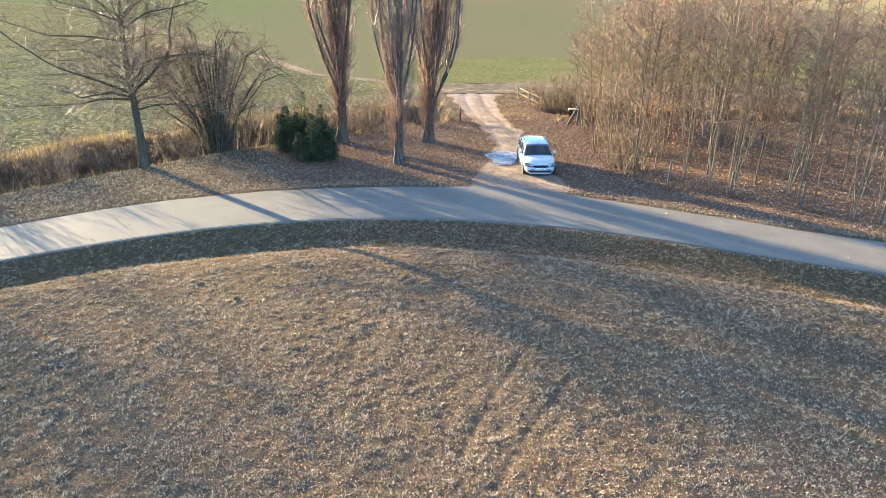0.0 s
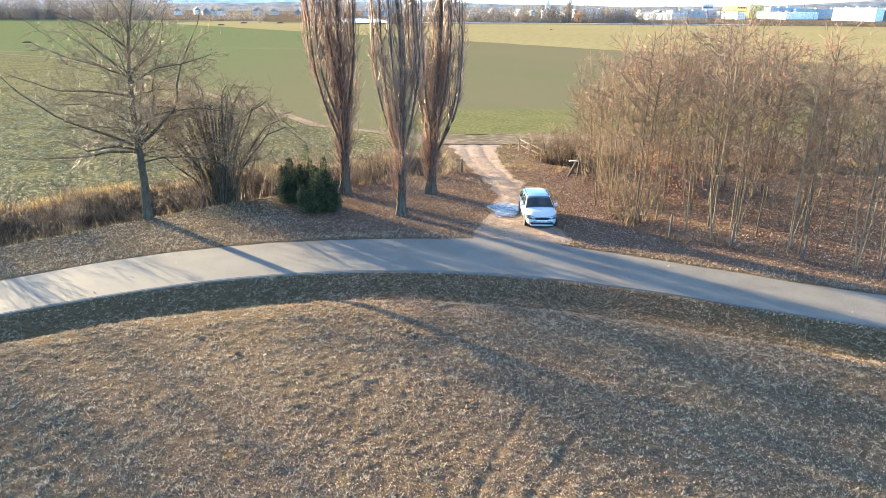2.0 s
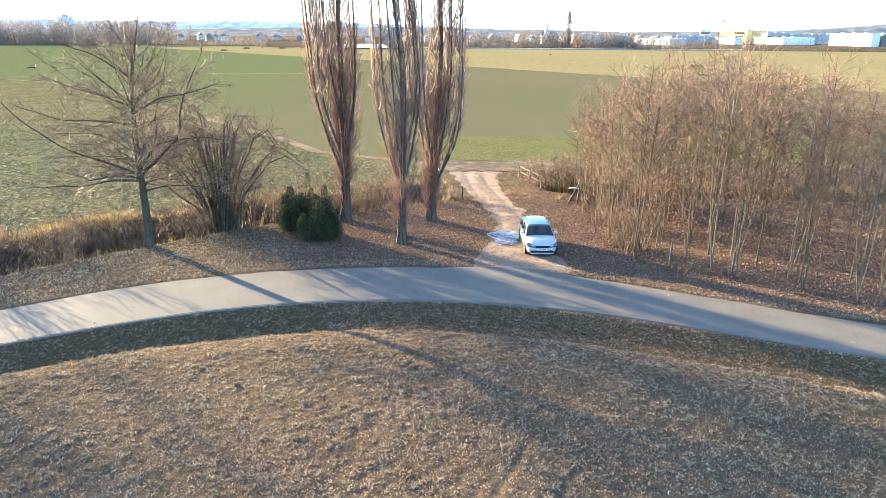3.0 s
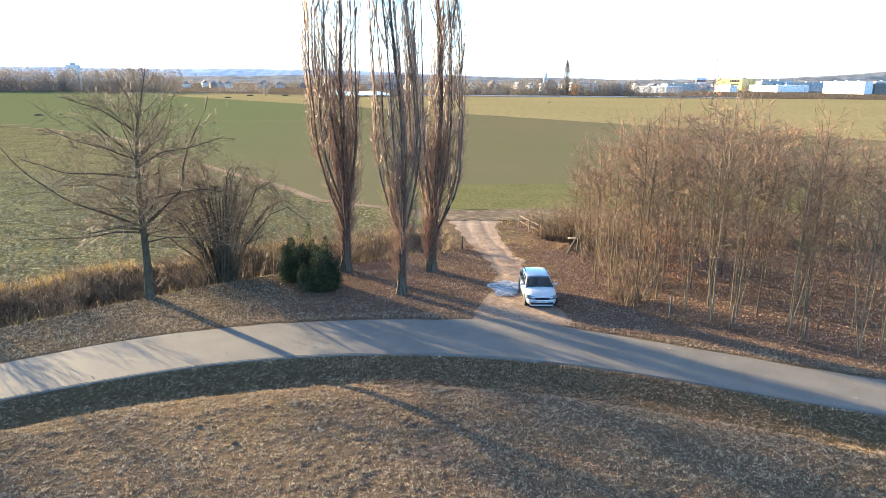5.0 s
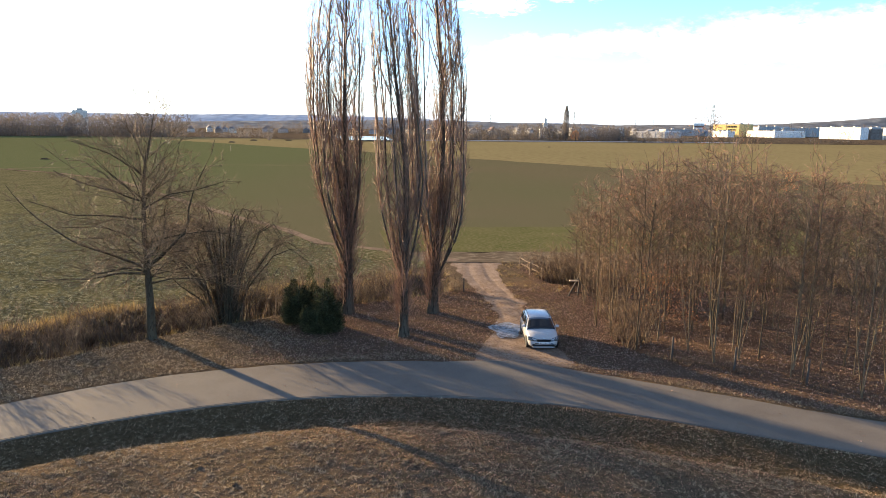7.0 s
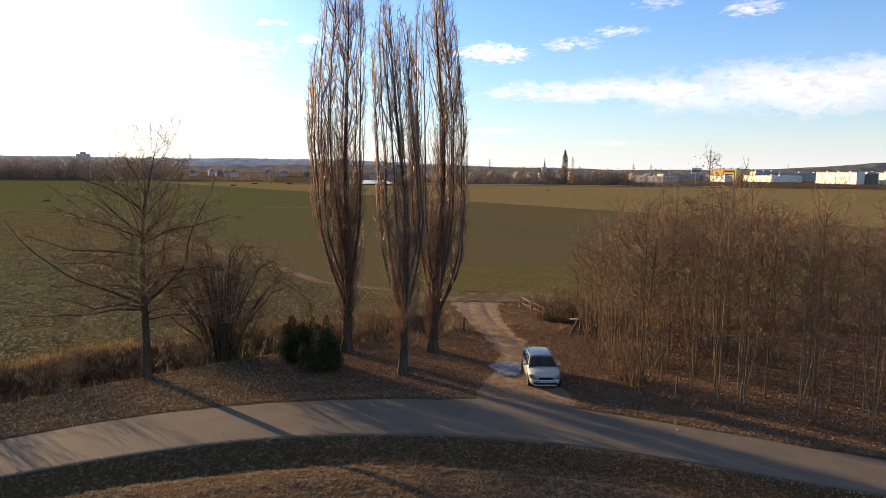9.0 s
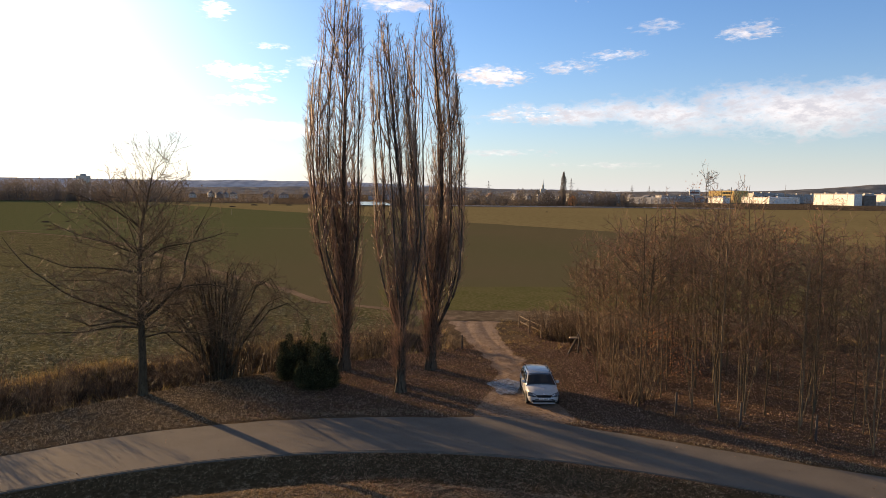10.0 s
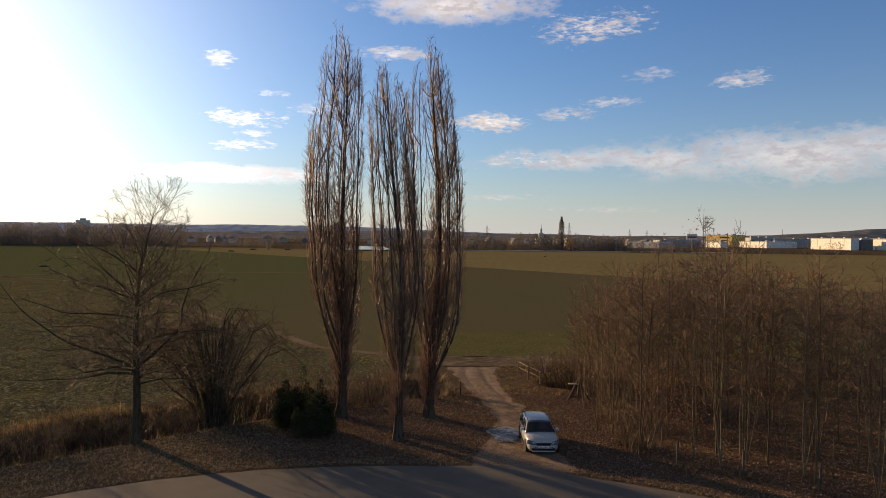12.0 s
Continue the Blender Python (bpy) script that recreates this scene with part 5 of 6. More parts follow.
blades("ditch_grass", pts, r, 8, 0.25, 0.7, 0.012, 0.6, M["reed"], "dry tangled grass in the ditch", "grass")
right_reed = lambda x, y: np.clip(np.exp(-((y - 56.9 + 0.12 * (x - 8)) / 0.8) ** 2) + 0.4 * np.exp(-((y - 50.6) / 0.5) ** 2 - ((x - 8.0) / 0.9) ** 2), 0, 1)
pts, r = scatter(4500, 6.5, 34, 48, 62, right_reed, 86)
blades("bank_grass", pts, r, 8, 0.3, 0.85, 0.012, 0.5, M["reed"], "dry grass on the bank by the fence", "grass")
strip_grass = lambda x, y: np.exp(-((y - np.interp(x, [9, 13.7, 17, 19, 26, 34], [36.2, 34.2, 31.8, 29.6, 26.4, 22.5])) / 0.4) ** 2) * np.clip(0.5 + 0.6 * waves(x, y, 1.1, 37), 0, 1)
pts, r = scatter(16000, 10, 32, 22, 38, strip_grass, 87)
blades("grove_edge_grass", pts, r, 8, 0.2, 0.5, 0.010, 0.6, M["shrub"], "brown weeds along the grove's front edge", "weeds")
track_side = lambda x, y: (1 - track_mask(x, y)) * (0.2 + 0.3 * waves(x, y, 1.5, 43)) * np.clip(1.2 - np.abs(x - 4.6) / 3.2, 0, 1)
pts, r = scatter(6000, 1, 9, 42, 62, track_side, 89)
blades("track_side_grass", pts, r, 6, 0.08, 0.26, 0.011, 0.9, M["reed"], "dry grass along the dirt track", "grass")
leafy = lambda x, y: (y > ditch_far(x) + 0.8) * (x < -3) * np.clip(0.55 + 0.5 * waves(x, y, 1.0, 39), 0, 1) * (np.abs(x) < 0.74 * y + 3) * (y < 70 - 1.3 * (x + 14.5)) * np.clip(1.6 - 0.015 * y, 0.2, 1)
pts, r = scatter(120000, -62, -3, 34, 92, leafy, 88)
blades("crop_leaves", pts, r, 4, 0.10, 0.26, 0.036, 1.5, M["crop"], "frosted leaves of a low winter crop", "crop")


def fallen_leaves(name, n, x0, x1, y0, y1, keep, seed, size, material, label):
    pts, r = scatter(n, x0, x1, y0, y1, keep, seed)
    m = len(pts)
    c = pts + np.stack([np.zeros(m), np.zeros(m), r.uniform(0.01, 0.9 * size, m)], 1)
    a = r.uniform(0, 6.283, m)
    u = np.stack([np.cos(a), np.sin(a), r.normal(size=m) * 0.45], 1)
    w = np.stack([-np.sin(a), np.cos(a), r.normal(size=m) * 0.45], 1)
    L = size * r.uniform(0.6, 1.3, (m, 1))
    v = np.stack([c - u * L, c - w * L * 0.6 + [0, 0, 0.012], c + u * L, c + w * L * 0.6 + [0, 0, 0.012]], 1).reshape(-1, 3)
    i = np.arange(m) * 4
    f = np.concatenate([np.stack([i, i + 1, i + 2], 1), np.stack([i, i + 2, i + 3], 1)])
    return tagged(new(name, mesh_of(name, v, f, material)), label, "leaves", kind="stuff")


def litter_keep(x, y):
    l, d, b, w = zones(x, y)
    return np.clip(l * 0.75, 0, 1) * (1 - d * 0.85) * (y > road_far(x))


fallen_leaves("poplar_litter", 95000, -16, 10, 33, 52, litter_keep, 91, 0.041, M["leaf"], "brown fallen leaves under the poplars")
fallen_leaves("grove_litter", 80000, 4.5, 34, 26, 61, lambda x, y: zones(x, y)[3] * (np.abs(x) < 0.74 * y + 1), 92, 0.043, M["leaf"], "thick brown leaf litter on the grove's floor")
fallen_leaves("lawn_leaves", 230000, -20, 20, 12, 31, lambda x, y: (1 - 0.85 * rut(x, y)) * in_view(x, y) * (y < road_near(x)) * np.clip(0.24 - 0.12 * smooth01(-x, 2, 9) + 0.55 * smooth01(y, 22, 29) * smooth01(x, -12, 0) + 0.45 * np.exp(-((x - 1.5) / 6.5) ** 2) + 0.25 * waves(x, y, 0.5, 41), 0.08, 0.9), 93, 0.025, M["lawn_leaf"], "scattered brown leaves on the lawn")


fallen_leaves("lane_leaves", 9000, -18, 18, 24, 36, lambda x, y: ((y > road_near(x) + 0.1) & (y < road_far(x) - 0.1)) * (0.02 + 0.12 * np.exp(-((y - road_far(x)) / 0.5) ** 2)), 97, 0.045, M["leaf"], "a few dark leaves blown onto the asphalt")


def clinging_leaves(x, y, z0, z1, wide, n, seed, name="clinging_leaves"):
    r = np.random.RandomState(seed)
    c = np.stack([x + r.normal(size=n) * wide, y + r.normal(size=n) * wide, r.uniform(z0, z1, n)], 1)
    u, w = r.normal(size=(n, 3)), r.normal(size=(n, 3))
    u /= np.linalg.norm(u, axis=1, keepdims=True)
    w /= np.linalg.norm(w, axis=1, keepdims=True)
    v = np.stack([c - u * 0.06, c - w * 0.035, c + u * 0.06, c + w * 0.035], 1).reshape(-1, 3)
    return tagged(new(name, mesh_of(name, v, np.arange(4 * n).reshape(-1, 4), M["red_leaf"])), "rust-red dry leaves still clinging to grove twigs", "leaves", kind="stuff")


for i, (x, y, z0, z1, w, n) in enumerate([(12.6, 42.0, 0.8, 3.6, 0.8, 260), (14.0, 41.0, 0.6, 2.4, 0.7, 160), (11.6, 40.5, 2.5, 4.5, 0.7, 120), (17.4, 42.5, 8.0, 10.2, 0.7, 110), (15.3, 44.0, 11.2, 13.0, 0.35, 40), (20.3, 42.0, 8.6, 9.8, 0.5, 70), (12.0, 43.5, 4.5, 8.5, 1.2, 110)]):
    clinging_leaves(x, y, z0, z1, w, int(1.8 * n), 200 + i)


# ---- the parked car ----
def loft(rings, close_ends=True):
    bm = bmesh.new()
    rows = [[bm.verts.new(p) for p in ring] for ring in rings]
    for a, b in zip(rows, rows[1:]):
        for i in range(len(a)):
            j = (i + 1) % len(a)
            bm.faces.new((a[i], a[j], b[j], b[i]))
    if close_ends:
        bm.faces.new(rows[0][::-1])
        bm.faces.new(rows[-1])
    for f in bm.faces:
        f.smooth = True
    bmesh.ops.recalc_face_normals(bm, faces=bm.faces[:])
    return bm


def patch(corners, nu, nv, out, bulge=0.0):
    """A curved pane between four corners (a, b along the bottom, c, d along the top), pushed out along a normal."""
    a, b, c, d = [Vector(p) for p in corners]
    n = (b - a).cross(d - a).normalized()
    if n.dot(Vector(out)) < 0:
        n = -n
    bm = bmesh.new()
    front = []
    for j in range(nv + 1):
        for i in range(nu + 1):
            u, v = i / nu, j / nv
            p = (a * (1 - u) + b * u) * (1 - v) + (d * (1 - u) + c * u) * v
            front.append(bm.verts.new(p + n * (bulge * 4 * u * (1 - u) + 0.012)))
    for j in range(nv):
        for i in range(nu):
            k = j * (nu + 1) + i
            f = bm.faces.new((front[k], front[k + 1], front[k + nu + 2], front[k + nu + 1]))
            f.smooth = True
    ext = bmesh.ops.extrude_face_region(bm, geom=bm.faces[:])
    bmesh.ops.translate(bm, vec=-n * 0.03, verts=[e for e in ext["geom"] if isinstance(e, bmesh.types.BMVert)])
    bmesh.ops.recalc_face_normals(bm, faces=bm.faces[:])
    return bm


def car(x, y, turn):
    ob = thing("car", pose(x, y, ground_z(x, y) + 0.01, 0, 0, turn) @ Matrix.Diagonal((1.03, 0.98, 0.985, 1)), "white compact estate car parked on the dirt track, sunlit from behind", "car")

    def ring(yy, w, top, bot, crown=0.03):
        half = [(0.0, bot), (0.80 * w, bot), (0.95 * w, bot + 0.09), (w, bot + 0.30 * (top - bot) + 0.05), (w * 0.992, top - 0.20), (w * 0.955, top - 0.06), (w * 0.86, top), (w * 0.5, top + crown * 0.8), (0.0, top + crown)]
        pts = [(px, yy, pz) for px, pz in half]
        return pts + [(-px, yy, pz) for px, pz in half[-2:0:-1]]
    stations = [(-2.13, 0.42, 0.62, 0.34), (-2.10, 0.56, 0.68, 0.26), (-2.02, 0.69, 0.735, 0.20), (-1.85, 0.785, 0.80, 0.185), (-1.55, 0.845, 0.875, 0.185), (-1.2, 0.862, 0.925, 0.185), (-0.95, 0.866, 0.955, 0.18), (-0.5, 0.866, 0.965, 0.18),
                (0.4, 0.866, 0.985, 0.18), (1.2, 0.864, 1.0, 0.185), (1.75, 0.852, 1.005, 0.20), (1.98, 0.82, 0.99, 0.22), (2.09, 0.76, 0.95, 0.27), (2.13, 0.66, 0.80, 0.34)]
    body = part("body", loft([ring(*s) for s in stations]), M["paint"], ob, "white painted body")

    def cab(yy, w, z, wb, zb):
        half = [(wb, zb - 0.06), (wb * 0.995, zb + 0.02), (w + (wb - w) * 0.45, zb + (z - zb) * 0.55), (w + 0.02, z - 0.05), (w * 0.86, z - 0.008), (w * 0.45, z + 0.012), (0, z + 0.016)]
        pts = [(px, yy, pz) for px, pz in half]
        return pts + [(-px, yy, pz) for px, pz in half[-2::-1]]
    # roof and pillars
    rings = [cab(-1.06, 0.77, 0.955, 0.82, 0.945), cab(-0.64, 0.705, 1.19, 0.83, 0.955), cab(-0.22, 0.64, 1.405, 0.83, 0.965), cab(0.05, 0.635, 1.45, 0.83, 0.97), cab(0.6, 0.635, 1.47, 0.83, 0.98), cab(1.2, 0.625, 1.458, 0.825, 0.99), cab(1.68, 0.60, 1.425, 0.81, 0.99), cab(1.86, 0.61, 1.28, 0.80, 0.985), cab(2.04, 0.64, 1.02, 0.77, 0.97)]
    roof = part("roof", loft(rings), M["paint"], ob, "white roof and pillars")
    part("windscreen", patch([(-0.765, -1.03, 0.965), (0.765, -1.03, 0.965), (0.61, -0.25, 1.398), (-0.61, -0.25, 1.398)], 8, 5, (0, -1, 1), 0.05), M["glass"], ob, "dark tinted windscreen")
    part("rear_window", patch([(-0.62, 2.03, 1.03), (0.62, 2.03, 1.03), (0.52, 1.74, 1.385), (-0.52, 1.74, 1.385)], 6, 4, (0, 1, 0.4), 0.04), M["glass"], ob, "dark rear window")
    for s in (-1, 1):
        for y0, y1, ya, yb in ((-0.68, 0.28, -0.16, 0.26), (0.36, 1.18, 0.34, 1.14), (1.26, 1.82, 1.22, 1.62)):
            part("side_window", patch([(s * 0.822, y0, 0.995), (s * 0.822, y1, 1.0), (s * 0.672, yb, 1.385), (s * 0.672, ya, 1.375)], 4, 3, (s, 0, 0.3), 0.01), M["glass"], ob, "dark side window")
        rail = bmesh.new()
        rod(rail, (s * 0.60, -0.05, 1.487), (s * 0.58, 1.6, 1.475), 0.016)
        for yy in (-0.03, 0.75, 1.55):
            rod(rail, (s * 0.595, yy, 1.42), (s * 0.595, yy, 1.49), 0.018)
        part("roof_rail", rail, M["black"], ob, "black roof rail")
        mirror = part("door_mirror", box(bmesh.new(), s * 0.93 - 0.10, s * 0.93 + 0.10, -0.66, -0.54, 0.96, 1.10, 0.03), M["paint"], ob, "white door mirror")
        part("mirror_arm", box(bmesh.new(), s * 0.83 - 0.06, s * 0.83 + 0.06, -0.62, -0.56, 0.95, 0.99, 0.01), M["black"], mirror, "black mirror arm")
        lamp = patch([(s * 0.40, -2.14, 0.565), (s * 0.835, -1.965, 0.60), (s * 0.85, -1.75, 0.80), (s * 0.44, -2.07, 0.725)], 5, 3, (s * 0.3, -1, 0.3), 0.035)
        head = part("headlight", lamp, M["lamp"], ob, "clear wedge-shaped headlight")
        part("headlight_rim", patch([(s * 0.42, -2.15, 0.572), (s * 0.835, -1.965, 0.612), (s * 0.835, -1.955, 0.635), (s * 0.42, -2.14, 0.597)], 4, 1, (s * 0.3, -1, 0.0), 0.035), M["black"], head, "dark lower lamp edge")
        part("fog_lamp", boxed(s * 0.60 - 0.07, s * 0.60 + 0.07, -2.085, -2.03, 0.32, 0.38, 0.02), M["lamp"], ob, "small fog lamp")
        part("tail_light", boxed(s * 0.74 - 0.06, s * 0.74 + 0.06, 1.98, 2.09, 0.72, 0.98, 0.02), M["amber"], ob, "red tail light")
        for yy in (0.12, 0.98):
            part("door_handle", boxed(s * 0.872 - 0.015, s * 0.872 + 0.015, yy, yy + 0.18, 0.80, 0.83, 0.01), M["paint"], ob, "white door handle")
        for yy in (-0.78, 0.32, 1.14):
            part("door_gap", boxed(s * 0.864 - 0.006, s * 0.864 + 0.006, yy, yy + 0.012, 0.30, 0.93), M["black"], ob, "dark door gap")
        part("sill_trim", boxed(s * 0.855 - 0.02, s * 0.855 + 0.02, -1.0, 1.1, 0.19, 0.25, 0.01), M["black"], ob, "black sill trim")
        for yy in (-1.28, 1.25):
            wheel = part("wheel", wheel_tyre(), M["rubber"], ob, "black tyre")
            wheel.matrix_basis = pose(s * 0.765, yy, 0.31)
            rim = part("rim", wheel_rim(s), M["alloy"], wheel, "silver alloy rim")
            arch = bmesh.new()
            bmesh.ops.create_cone(arch, cap_ends=True, segments=24, radius1=0.37, radius2=0.37, depth=0.02, matrix=Matrix.Translation((s * 0.856, yy, 0.33)) @ Matrix.Rotation(radians(90), 4, "Y"))
            part("wheel_arch", arch, M["black"], ob, "dark wheel arch")
    part("grille", patch([(-0.34, -2.155, 0.56), (0.34, -2.155, 0.56), (0.45, -2.11, 0.70), (-0.45, -2.11, 0.70)], 6, 2, (0, -1, 0.2), 0.03), M["black"], ob, "black radiator grille")
    part("grille_trim", boxed(-0.45, 0.45, -2.155, -2.085, 0.692, 0.716, 0.008), M["alloy"], ob, "chrome grille strip")
    badge = bmesh.new()
    bmesh.ops.create_cone(badge, cap_ends=True, segments=16, radius1=0.045, radius2=0.04, depth=0.03, matrix=Matrix.Translation((0, -2.13, 0.745)) @ Matrix.Rotation(radians(70), 4, "X"))
    part("badge", badge, M["alloy"], ob, "round metal badge")
    part("lower_intake", boxed(-0.60, 0.60, -2.142, -2.02, 0.275, 0.405, 0.03), M["black"], ob, "black lower air intake")
    part("bumper_lip", boxed(-0.60, 0.60, -2.135, -2.0, 0.205, 0.262, 0.025), M["paint"], ob, "white bumper lip")
    plate = part("number_plate", boxed(-0.26, 0.26, -2.175, -2.155, 0.43, 0.54, 0.006), M["plate"], ob, "white number plate")
    for i, (a, w) in enumerate(((-0.21, 0.05), (-0.13, 0.05), (-0.02, 0.05), (0.06, 0.05), (0.14, 0.05))):
        part("plate_bar", boxed(a, a + w, -2.18, -2.174, 0.455, 0.515), M["black"], plate, "dark bar")
    part("bonnet_crease", boxed(-0.012, 0.012, -1.9, -1.1, 0.875, 0.88), M["paint"], ob)
    for s, y0 in ((-1, -0.96), (1, -0.96)):
        wiper = rod(bmesh.new(), (s * 0.1 - 0.3, -0.99, 0.995), (s * 0.1 + 0.3, -0.93, 1.035), 0.008, sides=5)
        part("wiper", wiper, M["black"], ob, "black wiper")
    part("antenna", rod(bmesh.new(), (0, 1.45, 1.45), (0, 1.62, 1.60), 0.006, 0.003, 6), M["black"], ob, "short black roof antenna")
    part("dashboard", boxed(-0.55, 0.55, -0.75, -0.45, 0.90, 0.98, 0.02), M["black"], ob, "dark dashboard")
    return ob


def wheel_tyre():
    bm = bmesh.new()
    prof = [(0.21, -0.09), (0.29, -0.10), (0.31, -0.08), (0.315, 0), (0.31, 0.08), (0.29, 0.10), (0.21, 0.09)]
    n = 28
    rows = [[bm.verts.new((t, r * math.cos(2 * math.pi * i / n), r * math.sin(2 * math.pi * i / n))) for r, t in prof] for i in range(n)]
    for i in range(n):
        a, b = rows[i], rows[(i + 1) % n]
        for j in range(len(prof) - 1):
            bm.faces.new((a[j], a[j + 1], b[j + 1], b[j])).smooth = True
        bm.faces.new((a[-1], a[0], b[0], b[-1]))
    bmesh.ops.recalc_face_normals(bm, faces=bm.faces[:])
    return bm


def wheel_rim(s):
    bm = bmesh.new()
    turn = Matrix.Rotation(radians(90), 4, "Y")
    bmesh.ops.create_cone(bm, cap_ends=True, segments=12, radius1=0.05, radius2=0.05, depth=0.03, matrix=Matrix.Translation((s * 0.085, 0, 0)) @ turn)
    for i in range(5):
        a = 2 * math.pi * i / 5
        rod(bm, (s * 0.082, 0.04 * math.cos(a), 0.04 * math.sin(a)), (s * 0.075, 0.20 * math.cos(a), 0.20 * math.sin(a)), 0.022, 0.016, 6)
    n = 24
    for r0, r1 in ((0.19, 0.213),):
        rows = []
        for i in range(n):
            a = 2 * math.pi * i / n
            rows.append([bm.verts.new((s * 0.09, r * math.cos(a), r * math.sin(a))) for r in (r0, r1)])
        for i in range(n):
            a, b = rows[i], rows[(i + 1) % n]
            bm.faces.new((a[0], a[1], b[1], b[0]))
    return bm


car(4.84, 38.52, 1.5)


# ---- small things by the track ----
def fence():
    ends = [(5.5, 58.6), (6.2, 56.6), (6.95, 54.7)]
    ob = thing("rail_fence", pose(ends[0][0], ends[0][1], 0), "low weathered wooden rail fence with two rails by the culvert", "fence")
    o = Vector((ends[0][0], ends[0][1], 0))
    tops = []
    for i, (x, y) in enumerate(ends):
        z = ground_z(x, y)
        p = Vector((x, y, z)) - o
        part("post", box(bmesh.new(), -0.045, 0.045, -0.045, 0.045, -0.3, 1.08 - 0.03 * i, 0.008, Matrix.Translation(p) @ Matrix.Rotation(0.04 * (i - 1), 4, "X")), M["timber"], ob)
        tops.append(p)
    for a, b in zip(tops, tops[1:]):
        for h in (0.55, 1.0):
            q, w = a + Vector((0.07, 0, h)), b + Vector((0.07, 0, h - 0.04))
            part("rail", rod(bmesh.new(), q, w, 0.030, 0.027, 8), M["timber"], ob)


fence()


def stand():
    """A small log stand with slanting legs."""
    x, y = 8.95, 49.4
    ob = thing("log_stand", pose(x, y, ground_z(x, y)), "small stand of dark wooden poles with a pale seat board", "wooden stand")
    for a, b, r in (((-0.75, -0.25, -0.1), (0.2, 0.1, 1.65), 0.075), ((0.05, 0.1, -0.1), (0.2, 0.1, 1.9), 0.07), ((0.95, -0.1, -0.1), (0.15, 0.15, 1.2), 0.065), ((-0.45, 0.5, -0.1), (0.15, 0.2, 1.5), 0.06)):
        part("leg", rod(bmesh.new(), a, b, r, r * 0.85, 8), M["dark_timber"], ob)
    part("crossbar", rod(bmesh.new(), (-0.6, -0.15, 0.25), (0.75, 0.0, 0.3), 0.035, 0.03, 7), M["dark_timber"], ob)
    part("seat", boxed(-0.62, 0.08, -0.14, 0.14, 1.12, 1.20, 0.012), M["pale_timber"], ob, "pale sawn board")


stand()
marker = tagged(new("marker_post", bpy.data.meshes.new("marker_post")), "short dark wooden post beside the dirt track", "post")
bm = box(bmesh.new(), -0.06, 0.06, -0.06, 0.06, -0.2, 1.05, 0.015)
bm.to_mesh(marker.data)
bm.free()
marker.data.materials.append(M["dark_timber"])
marker.matrix_basis = pose(0.55, 50.4, ground_z(0.55, 50.4))


def fence_post(x, y, h):
    me = bpy.data.meshes.new("grove_post")
    bm = rod(bmesh.new(), (0, 0, -0.2), (0.04, 0.02, h), 0.06, 0.05, 8)
    bm.to_mesh(me)
    bm.free()
    me.materials.append(M["dark_timber"])
    ob = tagged(new("grove_post", me), "thin dark wooden post at the grove's front edge", "post", "posts along the grove")
    ob.matrix_basis = pose(x, y, ground_z(x, y))


for x, y in ((14.3, 33.7), (11.6, 35.3), (17.1, 31.9), (19.8, 29.8)):
    fence_post(x, y, 1.3)


def ice_patch():
    """Broken thin ice on a puddle beside the car."""
    r = np.random.RandomState(5)
    bm = bmesh.new()
    for _ in range(300):
        a, q = r.uniform(0, 6.283), math.sqrt(r.uniform(0, 1))
        x, y = 3.12 + 0.9 * q * math.cos(a) * (1 + 0.2 * math.sin(3 * a)), 40.45 + 1.8 * q * math.sin(a)
        if x > 3.98:
            continue
        s, n, a0 = r.uniform(0.02, 0.09), r.randint(4, 7), r.uniform(0, 6)
        z = ground_z(x, y) + 0.028 + r.uniform(0, 0.012)
        top = [bm.verts.new((x + s * r.uniform(0.6, 1.1) * math.cos(a0 + 6.283 * i / n), y + s * r.uniform(0.6, 1.1) * math.sin(a0 + 6.283 * i / n), z + r.uniform(-0.006, 0.012))) for i in range(n)]
        f = bm.faces.new(top)
        if f.normal.z < 0:
            f.normal_flip()
        e = bmesh.ops.extrude_face_region(bm, geom=[f])
        bmesh.ops.translate(bm, vec=(0, 0, 0.012), verts=[v for v in e["geom"] if isinstance(v, bmesh.types.BMVert)])
    ring = [bm.verts.new((3.12 + 0.92 * (1 + 0.22 * math.sin(3 * a) + 0.1 * math.sin(7 * a)) * math.cos(a), 40.45 + 1.85 * (1 + 0.15 * math.sin(2 * a + 1) + 0.1 * math.sin(5 * a)) * math.sin(a), 0.0)) for a in np.linspace(0, 6.283, 41)[:-1]]
    for v in ring:
        v.co.z = ground_z(v.co.x, v.co.y) + 0.022
    centre = bm.verts.new((3.12, 40.45, ground_z(3.12, 40.45) + 0.03))
    for a, b in zip(ring, ring[1:] + ring[:1]):
        bm.faces.new((a, b, centre))
    me = bpy.data.meshes.new("ice_patch")
    bm.to_mesh(me)
    bm.free()
    me.materials.append(M["ice"])
    tagged(new("ice_patch", me), "patch of broken white ice and snow on the track", "ice", kind="stuff")


ice_patch()


